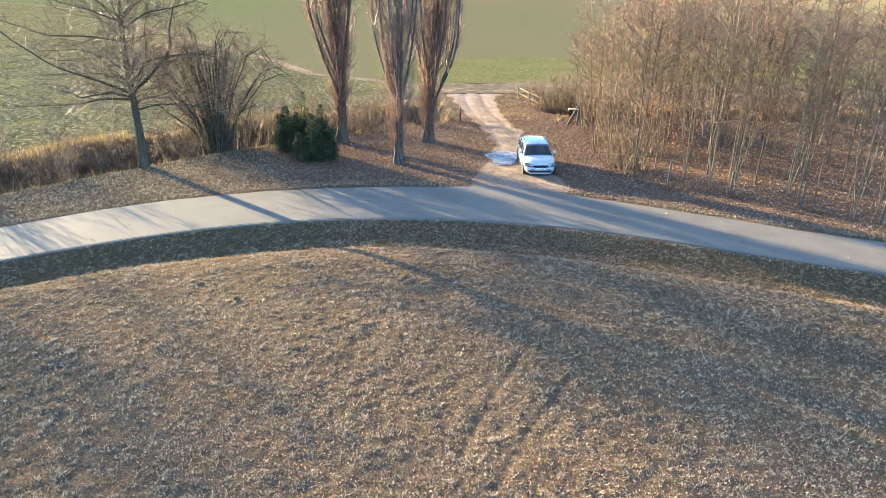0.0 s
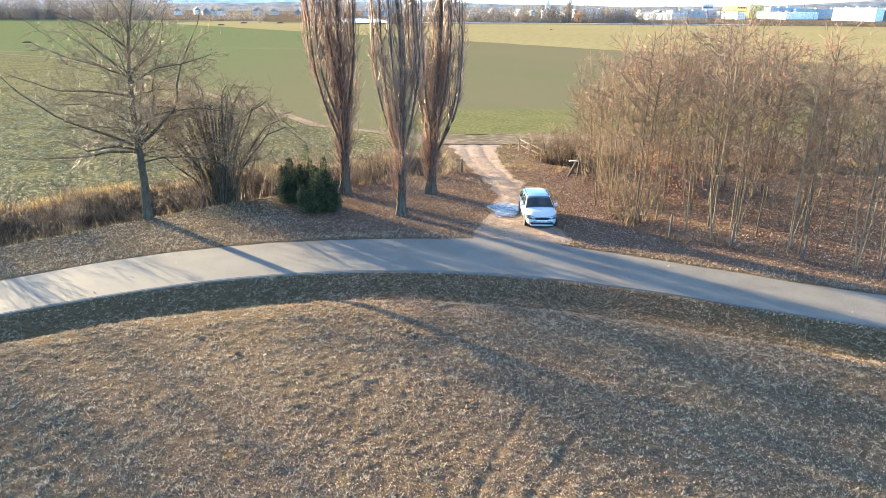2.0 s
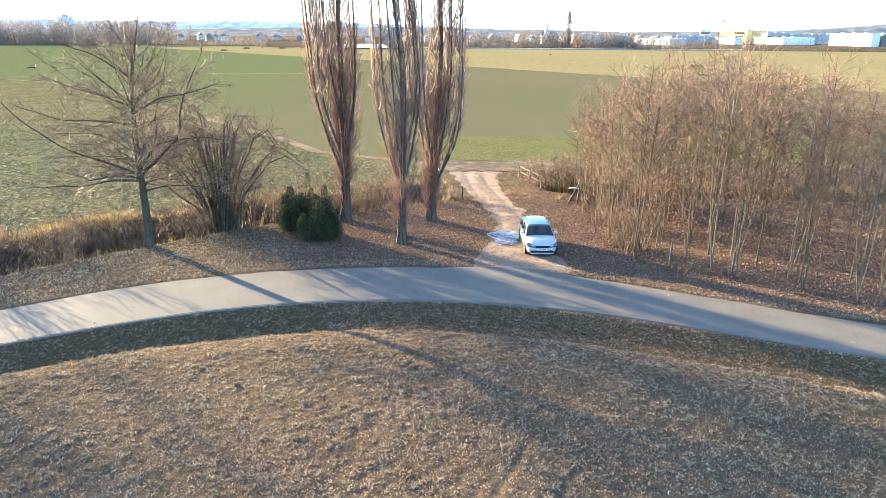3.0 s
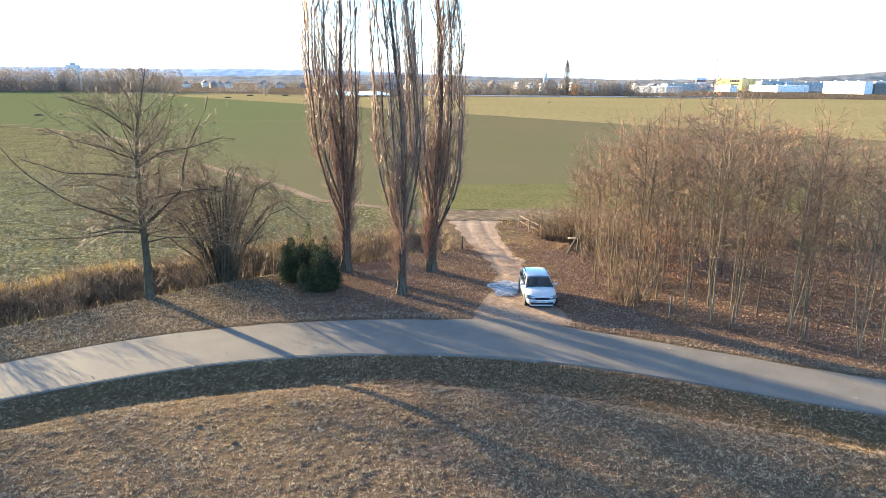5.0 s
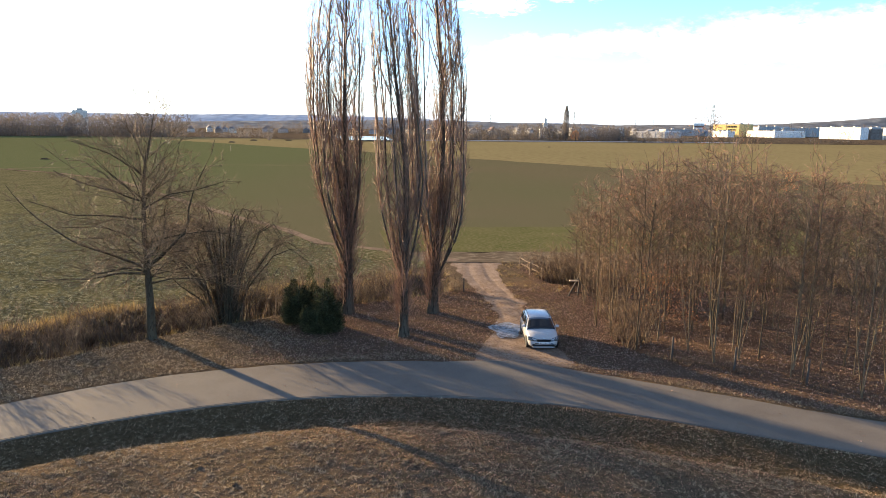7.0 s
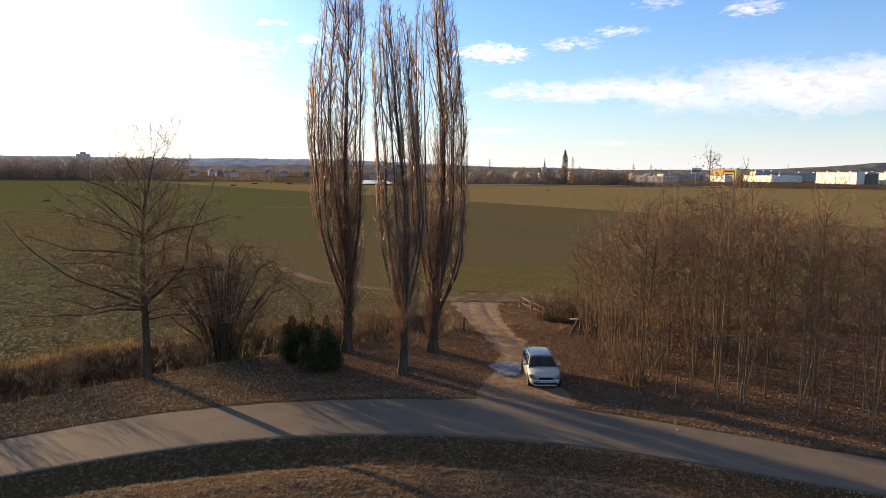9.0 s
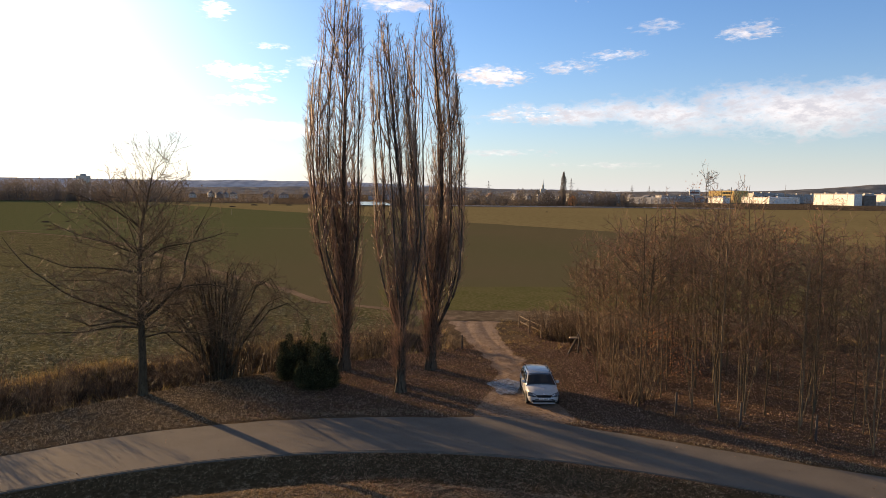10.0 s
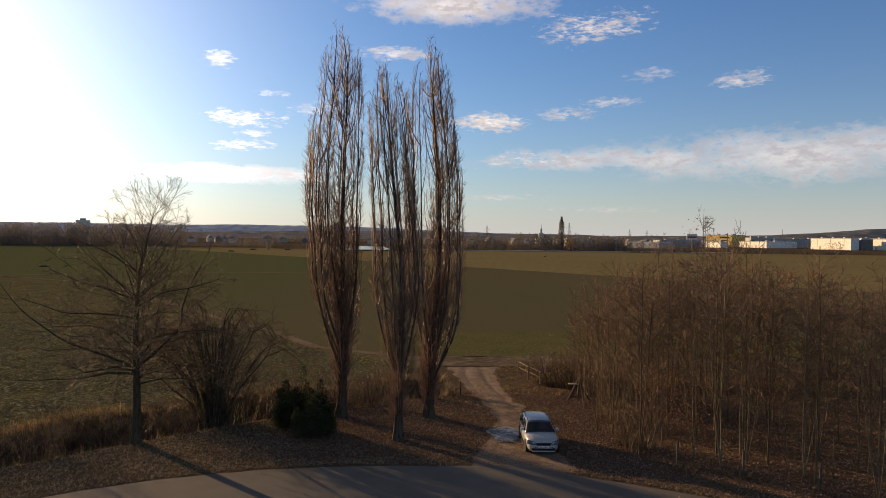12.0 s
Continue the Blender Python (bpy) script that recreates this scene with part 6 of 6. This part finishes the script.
def molehill(x, y, s, seed):
    r = np.random.RandomState(seed)
    bm = bmesh.new()
    bmesh.ops.create_icosphere(bm, subdivisions=3, radius=1.0)
    for v in bm.verts:
        k = 1 + 0.22 * noise.noise(v.co * 2.5 + Vector((seed, 0, 0))) + 0.1 * noise.noise(v.co * 7)
        v.co = Vector((v.co.x * s * k, v.co.y * s * k * 0.8, max(-0.05, v.co.z * s * 0.45 * k)))
    me = bpy.data.meshes.new("molehill")
    bm.to_mesh(me)
    bm.free()
    me.materials.append(M["soil"])
    ob = tagged(new("molehill", me), "small heap of dark fresh soil on the lawn", "molehill", "molehills on the lawn")
    ob.matrix_basis = pose(x, y, ground_z(x, y), 0, 0, r.uniform(0, 360))


for i, (x, y, s) in enumerate([(13.2, 19.6, 0.24), (12.3, 20.4, 0.14), (14.6, 18.9, 0.12), (-4.7, 18.3, 0.13), (-7.6, 21.7, 0.12), (7.9, 22.6, 0.11), (-2.2, 17.0, 0.1), (2.0, 15.2, 0.1), (-9.3, 22.9, 0.16), (5.6, 15.2, 0.11)]):
    molehill(x, y, s, i + 1)


# ---- the distance ----
def far_crowns(name, trees, r, material, label, tris=70, kind="stuff", fine=1.0):
    """Bare tree crowns far off, as clumps of small twig faces over short trunks: trees is (x, y, height, half width)."""
    vs = []
    for x, y, h, w in trees:
        n = tris
        u = r.uniform(0.02, 1.0, n)
        rad = w * np.interp(u, [0, 0.2, 0.5, 0.8, 1], [0.35, 0.8, 1.0, 0.75, 0.15]) * np.sqrt(r.uniform(0.05, 1, n))
        a = r.uniform(0, 6.283, n)
        c = np.stack([x + rad * np.cos(a), y + rad * np.sin(a), h * u], 1)
        d = r.normal(size=(n, 3)) * 0.6 + np.stack([0.5 * np.cos(a), 0.5 * np.sin(a), np.ones(n)], 1)
        d /= np.linalg.norm(d, axis=1, keepdims=True)
        s = np.cross(d, r.normal(size=(n, 3)))
        s /= np.linalg.norm(s, axis=1, keepdims=True)
        L = fine * h * r.uniform(0.08, 0.2, (n, 1))
        vs.append(np.stack([c - s * L * 0.16, c + s * L * 0.16, c + d * L], 1).reshape(-1, 3))
        p = np.array([[x - 0.02 * h, y, -0.3], [x + 0.02 * h, y, -0.3], [x, y, h * 0.8]])
        q = np.array([[x, y - 0.02 * h, -0.3], [x, y + 0.02 * h, -0.3], [x, y, h * 0.8]])
        vs += [p, q]
    v = np.concatenate(vs)
    return tagged(new(name, mesh_of(name, v, np.arange(len(v)).reshape(-1, 3), material)), label, "trees", kind=kind)


r = np.random.RandomState(301)
left = [(x, 600 + r.uniform(0, 60), r.uniform(14.5, 21), r.uniform(4.5, 9)) for x in r.uniform(-560, -262, 420)]
left += [(x, 597 + r.uniform(0, 20), r.uniform(4, 9), r.uniform(4, 7)) for x in r.uniform(-560, -250, 240)]
far_crowns("far_wood_left", left, r, M["far_wood"], "belt of bare brown trees beyond the fields", 110, fine=0.6)
mid = [(x, r.uniform(575, 690), r.uniform(4, 9) * (1.0 + 0.35 * float(waves(x, 0.0, 0.06, 61))), r.uniform(2.5, 6)) for x in r.uniform(-230, 520, 520)]
mid = [c for c in mid if not (-150 < c[0] + 0.17 * (c[1] - 520) < -38)]
mid = [c for c in mid if not (215 < c[0] < 480 and c[1] < 700)] + [(x, 598 + 0.1 * (x - 330), 8.5, 4.0) for x in (322, 327, 331, 300, 236, 228)]
far_crowns("far_wood", mid, r, M["far_wood"], "bare trees and thickets along the town's edge", 80)
near_mid = [(x, r.uniform(580, 605), r.uniform(6, 12.5), r.uniform(3, 5)) for x in np.concatenate([r.uniform(2, 150, 130), r.uniform(-45, 0, 20)])]
far_crowns("far_trees", near_mid, r, M["far_wood"], "bare trees lining the road beyond the fields", 100)
hedge = [(x, np.interp(x, [-170, 8, 148, 285, 520], [565, 537, 533, 517, 470]) + r.uniform(0, 4), r.uniform(0.5, 1.0) * (1 if x < 130 else 4.6), r.uniform(2, 3.5)) for x in np.concatenate([r.uniform(-150, 150, 210), r.uniform(120, 520, 420)])]
hedge += [(x, 572 + r.uniform(0, 6), r.uniform(1.8, 3.4), r.uniform(2, 3.5)) for x in r.uniform(-200, -105, 60)]
far_crowns("far_hedge", hedge, r, M["hedge"], "low dark hedge at the far edge of the fields", 40)
back = [(x, r.uniform(800, 1300), r.uniform(8, 16), r.uniform(6, 14)) for x in r.uniform(-900, 1300, 700)]
far_crowns("town_trees", back, r, M["far_wood"], "distant bare trees among the town's roofs", 45)


def lone_crown(name, x, y, h, w, material, label, tris, column=False):
    r = np.random.RandomState(int(x * 7) % 1000)
    ob = thing(name, pose(x, y, 0), label, "tree")
    bm = rod(bmesh.new(), (0, 0, -0.3), (0, 0, h * 0.9), w * 0.14, w * 0.02, 7)
    part("trunk", bm, M["bark"], ob)
    n = tris
    u = r.uniform(0.06, 1, n)
    prof = [0.35, 0.9, 1.0, 0.7, 0.1] if not column else [0.4, 0.8, 1.0, 0.75, 0.08]
    rad = w * np.interp(u, [0, 0.2, 0.5, 0.8, 1], prof) * np.sqrt(r.uniform(0, 1, n))
    a = r.uniform(0, 6.283, n)
    c = np.stack([rad * np.cos(a), rad * np.sin(a), h * u * 0.97], 1)
    d = r.normal(size=(n, 3)) * 0.3 + np.array([0, 0, 1.0])
    s = np.cross(d, r.normal(size=(n, 3)))
    s /= np.linalg.norm(s, axis=1, keepdims=True)
    L = r.uniform(0.6, 1.6, (n, 1))
    v = np.stack([c - s * 0.16, c + s * 0.16, c + d * L], 1).reshape(-1, 3)
    part("crown", mesh_of("crown", v, np.arange(3 * n).reshape(-1, 3), material), None, ob)


lone_crown("far_poplar", 87.5, 570, 28.5, 2.8, M["far_wood"], "tall columnar poplar beyond the fields", 2200, True)
lone_crown("orange_willow", 94.0, 562, 8.5, 4.0, M["orange_crown"], "willow with glowing orange twigs beyond the fields", 500)

lone_crown("field_tree", -142, 516, 7.0, 2.4, M["far_wood"], "small bare tree at the field's end", 260)


def soil_heap(x, y, w, h, seed):
    bm = bmesh.new()
    bmesh.ops.create_icosphere(bm, subdivisions=3, radius=1.0)
    for v in bm.verts:
        k = 1 + 0.3 * noise.noise(v.co * 2.2 + Vector((seed, 0, 0))) + 0.12 * noise.noise(v.co * 6)
        v.co = Vector((v.co.x * w * k, v.co.y * w * k * 0.5, max(-0.1, v.co.z * h * k)))
    me = bpy.data.meshes.new("soil_heap")
    bm.to_mesh(me)
    bm.free()
    me.materials.append(M["soil"])
    ob = tagged(new("soil_heap", me), "low heap of dark soil in the field", "soil heap", "heaps in the fields")
    ob.matrix_basis = pose(x, y, 0)


for i, (x, y, w, h) in enumerate([(-139.1, 228.9, 1.6, 0.5), (-134, 233, 0.7, 0.3), (-148.7, 450.6, 2.2, 0.8), (-150.6, 505.5, 2.6, 0.9), (-127, 514, 2.4, 0.8), (52.1, 400.5, 0.8, 0.4)]):
    soil_heap(x, y, w, h, 3 * i + 1)
stake = tagged(new("field_stake", bpy.data.meshes.new("field_stake")), "thin pale stake standing in the field", "stake")
bm = rod(bmesh.new(), (0, 0, -0.3), (0.1, 0, 2.6), 0.10, 0.08, 7)
bm.to_mesh(stake.data)
bm.free()
stake.data.materials.append(M["pale_timber"])
stake.matrix_basis = pose(-103.5, 311.8, 0)

# far lane, snow strip and pond along the field's end
sheet("pond", [(-92, 512), (-48, 507), (-58, 600), (-78, 720), (-128, 722), (-112, 620)], 0.12, M["pond"], "bright pond beyond the fields", "water", step=8)
bm = bmesh.new()
rows = []
for x, y in ((-42, 549), (8, 545), (80, 543), (150, 541), (215, 537)):
    rows.append([bm.verts.new(p) for p in ((x, y - 1.6, 0.0), (x, y - 0.2, 0.5), (x, y + 5.0, 0.55), (x, y + 7.0, 0.0))])
for a, b in zip(rows, rows[1:]):
    for i in range(3):
        bm.faces.new((a[i], b[i], b[i + 1], a[i + 1]))
bmesh.ops.recalc_face_normals(bm, faces=bm.faces[:])
me = bpy.data.meshes.new("far_road")
bm.to_mesh(me)
bm.free()
me.materials.append(M["pale_road"])
tagged(new("far_road", me), "pale concrete road on a low bank beyond the fields", "road", kind="structure")
sheet("far_bank", [(-150, 556), (-95, 508), (-48, 504), (-40, 538), (8, 535), (150, 531.5), (300, 515), (520, 471), (520, 475), (300, 519), (150, 537), (8, 540), (-38, 543), (-48, 507), (-92, 512), (-150, 562)], 0.3, M["hedge"], "low dark bank at the far edge of the fields", "bank", step=12)


def house(x, y, w, d, h, ridge, turn, wall, roof, label="small house with a pitched roof in the distant town"):
    ob = thing("house", pose(x, y, 0, 0, 0, turn), label, "house", "houses of the distant town")
    part("wall", boxed(-w / 2, w / 2, -d / 2, d / 2, -0.3, h), wall, ob)
    bm = bmesh.new()
    o = 0.5
    a = [bm.verts.new(p) for p in ((-w / 2 - o, -d / 2 - o, h), (w / 2 + o, -d / 2 - o, h), (w / 2 + o, d / 2 + o, h), (-w / 2 - o, d / 2 + o, h), (-w / 2 - o, 0, h + ridge), (w / 2 + o, 0, h + ridge))]
    for f in ((0, 1, 5, 4), (2, 3, 4, 5), (1, 2, 5), (3, 0, 4), (3, 2, 1, 0)):
        bm.faces.new([a[i] for i in f])
    roof_ob = part("roof", bm, roof, ob)
    part("chimney", boxed(w * 0.2, w * 0.2 + 0.7, 0.4, 1.1, h + 0.3, h + ridge + 0.9), M["roof_tile"], roof_ob)
    for i in range(max(2, int(w / 4))):
        c = -w / 2 + (i + 0.5) * w / max(2, int(w / 4))
        for zz in ([1.0] if h < 4.5 else [1.0, 3.7]):
            win = part("window", boxed(c - 0.6, c + 0.6, -d / 2 - 0.06, -d / 2 + 0.05, zz, zz + 1.4), M["white_wall"], ob)
            part("pane", boxed(c - 0.5, c + 0.5, -d / 2 - 0.09, -d / 2 - 0.05, zz + 0.1, zz + 1.3), M["glass"], win)


r = np.random.RandomState(311)
for i in range(34):
    x = r.uniform(-470, 90) if i < 24 else r.uniform(90, 330)
    y = r.uniform(880, 1100) if i < 24 else r.uniform(900, 1080)
    house(x, y, r.uniform(9, 16), r.uniform(8, 10), r.uniform(3.2, 6.2), r.uniform(2.5, 4), r.uniform(-90, -60), M[["cream_wall", "grey_wall", "grey_wall", "brown_wall"][r.randint(4)]], M[["roof_tile", "roof_grey", "roof_grey"][r.randint(3)]])
house(-277, 1000, 20, 15, 5.0, 5.0, -75, M["grey_wall"], M["roof_grey"], "grey-walled house with a dark roof beyond the fields")
house(-252, 990, 26, 14, 4.6, 4.2, -75, M["grey_wall"], M["roof_grey"], "long low house with a dark roof beyond the fields")


def hall(name, x, y, w, d, h, wall, label, turn=0, bands=0, roof=None, doors=0):
    """A flat-roofed hall with parapet, bays, doors and a strip of windows."""
    ob = thing(name, pose(x, y, 0, 0, 0, turn), label, "building")
    part("wall", boxed(-w / 2, w / 2, -d / 2, d / 2, -0.3, h), wall, ob)
    part("roof", boxed(-w / 2 + 0.4, w / 2 - 0.4, -d / 2 + 0.4, d / 2 - 0.4, h, h + 0.35), roof or M["roof_snow"], ob)
    part("parapet", boxed(-w / 2 - 0.1, w / 2 + 0.1, -d / 2 - 0.1, -d / 2 + 0.3, h - 0.5, h + 0.6), M["grey_wall"], ob)
    for i in range(bands):
        c = -w / 2 + (i + 0.5) * w / bands
        part("pilaster", boxed(c - 0.25, c + 0.25, -d / 2 - 0.25, -d / 2 + 0.05, 0, h - 0.5), wall, ob)
    for i in range(doors):
        c = -w / 2 + (i + 0.5) * w / doors
        part("loading_door", boxed(c - 1.6, c + 1.6, -d / 2 - 0.12, -d / 2 + 0.05, 0, 3.6), M["grey_wall"], ob)
    n = int(w / 6) if bands == 0 else 0
    for i in range(n):
        c = -w / 2 + (i + 0.5) * w / n
        part("window", boxed(c - 2.0, c + 2.0, -d / 2 - 0.1, -d / 2 + 0.05, h * 0.62, h * 0.62 + 1.1), M["glass"], ob)
    for i in range(3):
        part("roof_unit", boxed(-w * 0.3 + i * w * 0.28, -w * 0.3 + i * w * 0.28 + 2.5, -2, 2, h + 0.3, h + 1.8), M["grey_wall"], ob)
    return ob


hall("warehouse", 321, 850, 30, 10, 6.8, M["white_wall"], "small white warehouse beyond the fields", -76, 3, doors=2)
hall("warehouse", 392, 870, 52, 43, 7.5, M["white_wall"], "broad white warehouse beyond the fields", -76, 6, doors=4)
hall("warehouse", 300, 930, 60, 30, 8, M["grey_wall"], "long grey warehouse behind the white halls", 0, 8)
hall("warehouse", 415, 760, 57, 10, 12.2, M["white_wall"], "tall plain white hall beyond the fields", -76, 3, doors=2)
hall("warehouse", 437, 742, 12, 12, 11.4, M["brown_wall"], "dark brown link building between white halls", -2, 2)
hall("warehouse", 457, 747, 58, 10, 12.0, M["white_wall"], "tall white hall beside a dark one", -76, 4, doors=3)
hall("warehouse", 505, 752, 60, 10, 11.5, M["white_wall"], "tall white hall at the industrial estate's end", -76, 5, doors=3)
hall("warehouse", 215, 760, 40, 30, 6.5, M["grey_wall"], "grey low building in the distant town", -50, 5)
hall("warehouse", 160, 820, 60, 30, 9.5, M["grey_wall"], "grey low building in the distant town", 0, 5)
hall("warehouse", 455, 930, 70, 40, 11, M["grey_wall"], "large grey hall in the distance", 0, 8)
store = hall("furniture_store", 361, 925, 38, 30, 15.6, M["yellow_wall"], "bright yellow box-shaped store with dark sign bars", -55, 1, roof=M["roof_grey"])
for i in range(6):
    part("sign_bar", boxed(2.0 + i * 2.3, 3.6 + i * 2.3, -15.3, -15.05, 11.4, 13.8), M["black"], store, "dark sign bar")
for i in range(5):
    part("sign_bar", boxed(3.5 + i * 2.2, 4.9 + i * 2.2, -15.3, -15.05, 7.8, 9.4), M["black"], store, "dark sign bar")
hall("store_annex", 412, 940, 38, 40, 12.5, M["grey_wall"], "grey-green store beside the yellow one", 0, 0, roof=M["roof_grey"])
pylon_sign = thing("sign_tower", pose(236, 690, 0), "white and red advertising board on a tall pole", "sign")
part("pole", rod(bmesh.new(), (0, 0, -0.2), (0, 0, 10), 0.5, 0.45, 8), M["steel"], pylon_sign)
part("board", boxed(-5, 5, -0.4, 0.4, 10, 15.5, 0.05), M["white_wall"], pylon_sign)
part("stripe", boxed(-4.6, 4.6, -0.46, -0.4, 11.5, 13.2), M["roof_tile"], pylon_sign, "red stripe")


def church():
    ob = thing("tower_building", pose(86.0, 690, 0), "pale yellow building with a slim tower and spire", "building")
    part("nave", boxed(-6, 8, -5, 5, -0.3, 9.5), M["white_wall"], ob)
    part("tower", boxed(-3.4, 1.4, -6, -1.5, -0.3, 15.0), M["cream_wall"], ob)
    part("lantern", boxed(-1.9, 0.0, -4.6, -2.9, 15.0, 19.0), M["cream_wall"], ob)
    part("spire", rod(bmesh.new(), (-0.95, -3.75, 19.0), (-0.95, -3.75, 24.5), 0.5, 0.05, 8), M["cream_wall"], ob)
    bm = bmesh.new()
    a = [bm.verts.new(p) for p in ((-6.4, -5.4, 9.5), (8.4, -5.4, 9.5), (8.4, 5.4, 9.5), (-6.4, 5.4, 9.5), (-6.4, 0, 13), (8.4, 0, 13))]
    for f in ((0, 1, 5, 4), (2, 3, 4, 5), (1, 2, 5), (3, 0, 4)):
        bm.faces.new([a[i] for i in f])
    part("roof", bm, M["roof_grey"], ob)
    for i in range(3):
        part("window", boxed(2 + 2 * i, 3 + 2 * i, -5.1, -4.95, 3, 6.5), M["glass"], ob)


church()
block = thing("tower_block", pose(-385, 700, 0, 0, 0, -70), "flat-topped pale tower block rising over the trees", "building")
part("wall", boxed(-5.5, 5.5, -6, 6, -0.3, 24.5), M["cream_wall"], block)
part("roof_house", boxed(-2.5, 2.5, -2.5, 2.5, 24.5, 26.5), M["grey_wall"], block)
for fl in range(7):
    for i in range(3):
        part("window", boxed(-3.6 + 2.6 * i, -2.0 + 2.6 * i, -6.08, -5.95, 1.5 + 3.2 * fl, 2.9 + 3.2 * fl), M["glass"], block)


def pylon(x, y, h, arms=3, turn=0):
    ob = thing("power_pylon", pose(x, y, 0, 0, 0, turn), "steel lattice power pylon in the distance", "pylon", "power pylons")
    b, t, rr = h * 0.085, h * 0.012, h * 0.0042
    legs = bmesh.new()
    for sx in (-1, 1):
        for sy in (-1, 1):
            rod(legs, (sx * b, sy * b, -0.2), (sx * t, sy * t, h), rr, rr * 0.7, 4)
    part("mast", legs, M["steel"], ob)
    brace = bmesh.new()
    for k in range(8):
        z0, z1 = h * k / 8, h * (k + 1) / 8
        w0, w1 = b + (t - b) * k / 8, b + (t - b) * (k + 1) / 8
        for sy in (-1, 1):
            rod(brace, (-w0, sy * w0, z0), (w1, sy * w1, z1), rr * 0.6, None, 4)
            rod(brace, (w0, sy * w0, z0), (-w1, sy * w1, z1), rr * 0.6, None, 4)
    part("bracing", brace, M["steel"], ob)
    for k in range(arms):
        z, w = h * (0.66 + 0.13 * k), h * (0.15 - 0.025 * abs(k - 1) * 1.5)
        arm = rod(bmesh.new(), (-w, 0, z), (w, 0, z), rr * 0.8, None, 4)
        rod(arm, (-w, 0, z), (0, 0, z + h * 0.05), rr * 0.5, None, 4)
        rod(arm, (w, 0, z), (0, 0, z + h * 0.05), rr * 0.5, None, 4)
        part("arm", arm, M["steel"], ob)


pylon(253, 700, 34, 3, 20)
pylon(36, 800, 24, 2, 15)
pylon(125, 760, 27, 2, 15)
pylon(252, 1000, 23, 2, 15)
pylon(277, 1000, 22, 2, 15)
pylon(-60, 820, 24, 2, 15)
mast = tagged(new("radio_mast", bpy.data.meshes.new("radio_mast")), "thin steel mast above the distant roofs", "mast")
bm = rod(bmesh.new(), (0, 0, -0.3), (0, 0, 24), 0.45, 0.2, 6)
bm.to_mesh(mast.data)
bm.free()
mast.data.materials.append(M["steel"])
mast.matrix_basis = pose(425, 900, 0)


def ridge(name, knots, y0, depth, material, label, seed):
    """A long wooded hill: heights over x, with an uneven crest."""
    xs = np.linspace(knots[0][0], knots[-1][0], 260)
    h = np.interp(xs, [k[0] for k in knots], [k[1] for k in knots])
    for _ in range(2):
        h = np.convolve(np.pad(h, 6, mode="edge"), np.ones(13) / 13, "valid")
    h = h + 1.6 * waves(xs, xs * 0, 0.02, seed) + 0.8 * waves(xs, xs * 0, 0.09, seed + 1)
    rows = [np.stack([xs, np.full_like(xs, y0 + depth * t), np.maximum(h, 1.0) * z - 3.0 * (z == 0)], 1) for t, z in ((-0.5, 0), (-0.2, 0.55), (0, 0.95), (0.06, 1.0), (0.5, 0.4))]
    n = len(xs)
    i = (np.arange(4)[:, None] * n + np.arange(n - 1)[None, :]).ravel()
    return tagged(new(name, mesh_of(name, np.concatenate(rows), np.stack([i, i + 1, i + n + 1, i + n], 1), material, True)), label, "hills", kind="structure")


ridge("backdrop_hill_left", [(-2600, 52), (-1700, 52), (-1100, 44), (-780, 47), (-450, 44), (-200, 36), (100, 24), (500, 18)], 2500, 500, M["hazed_hill"], "far hills coloured pale blue for haze", 51)
ridge("backdrop_hill", [(-900, 14), (-500, 22), (-150, 24), (100, 20), (400, 16), (800, 16), (950, 22), (1100, 34), (1260, 44), (1400, 50), (1700, 56), (2600, 62)], 2000, 300, M["hill"], "low wooded hills on the horizon", 53)
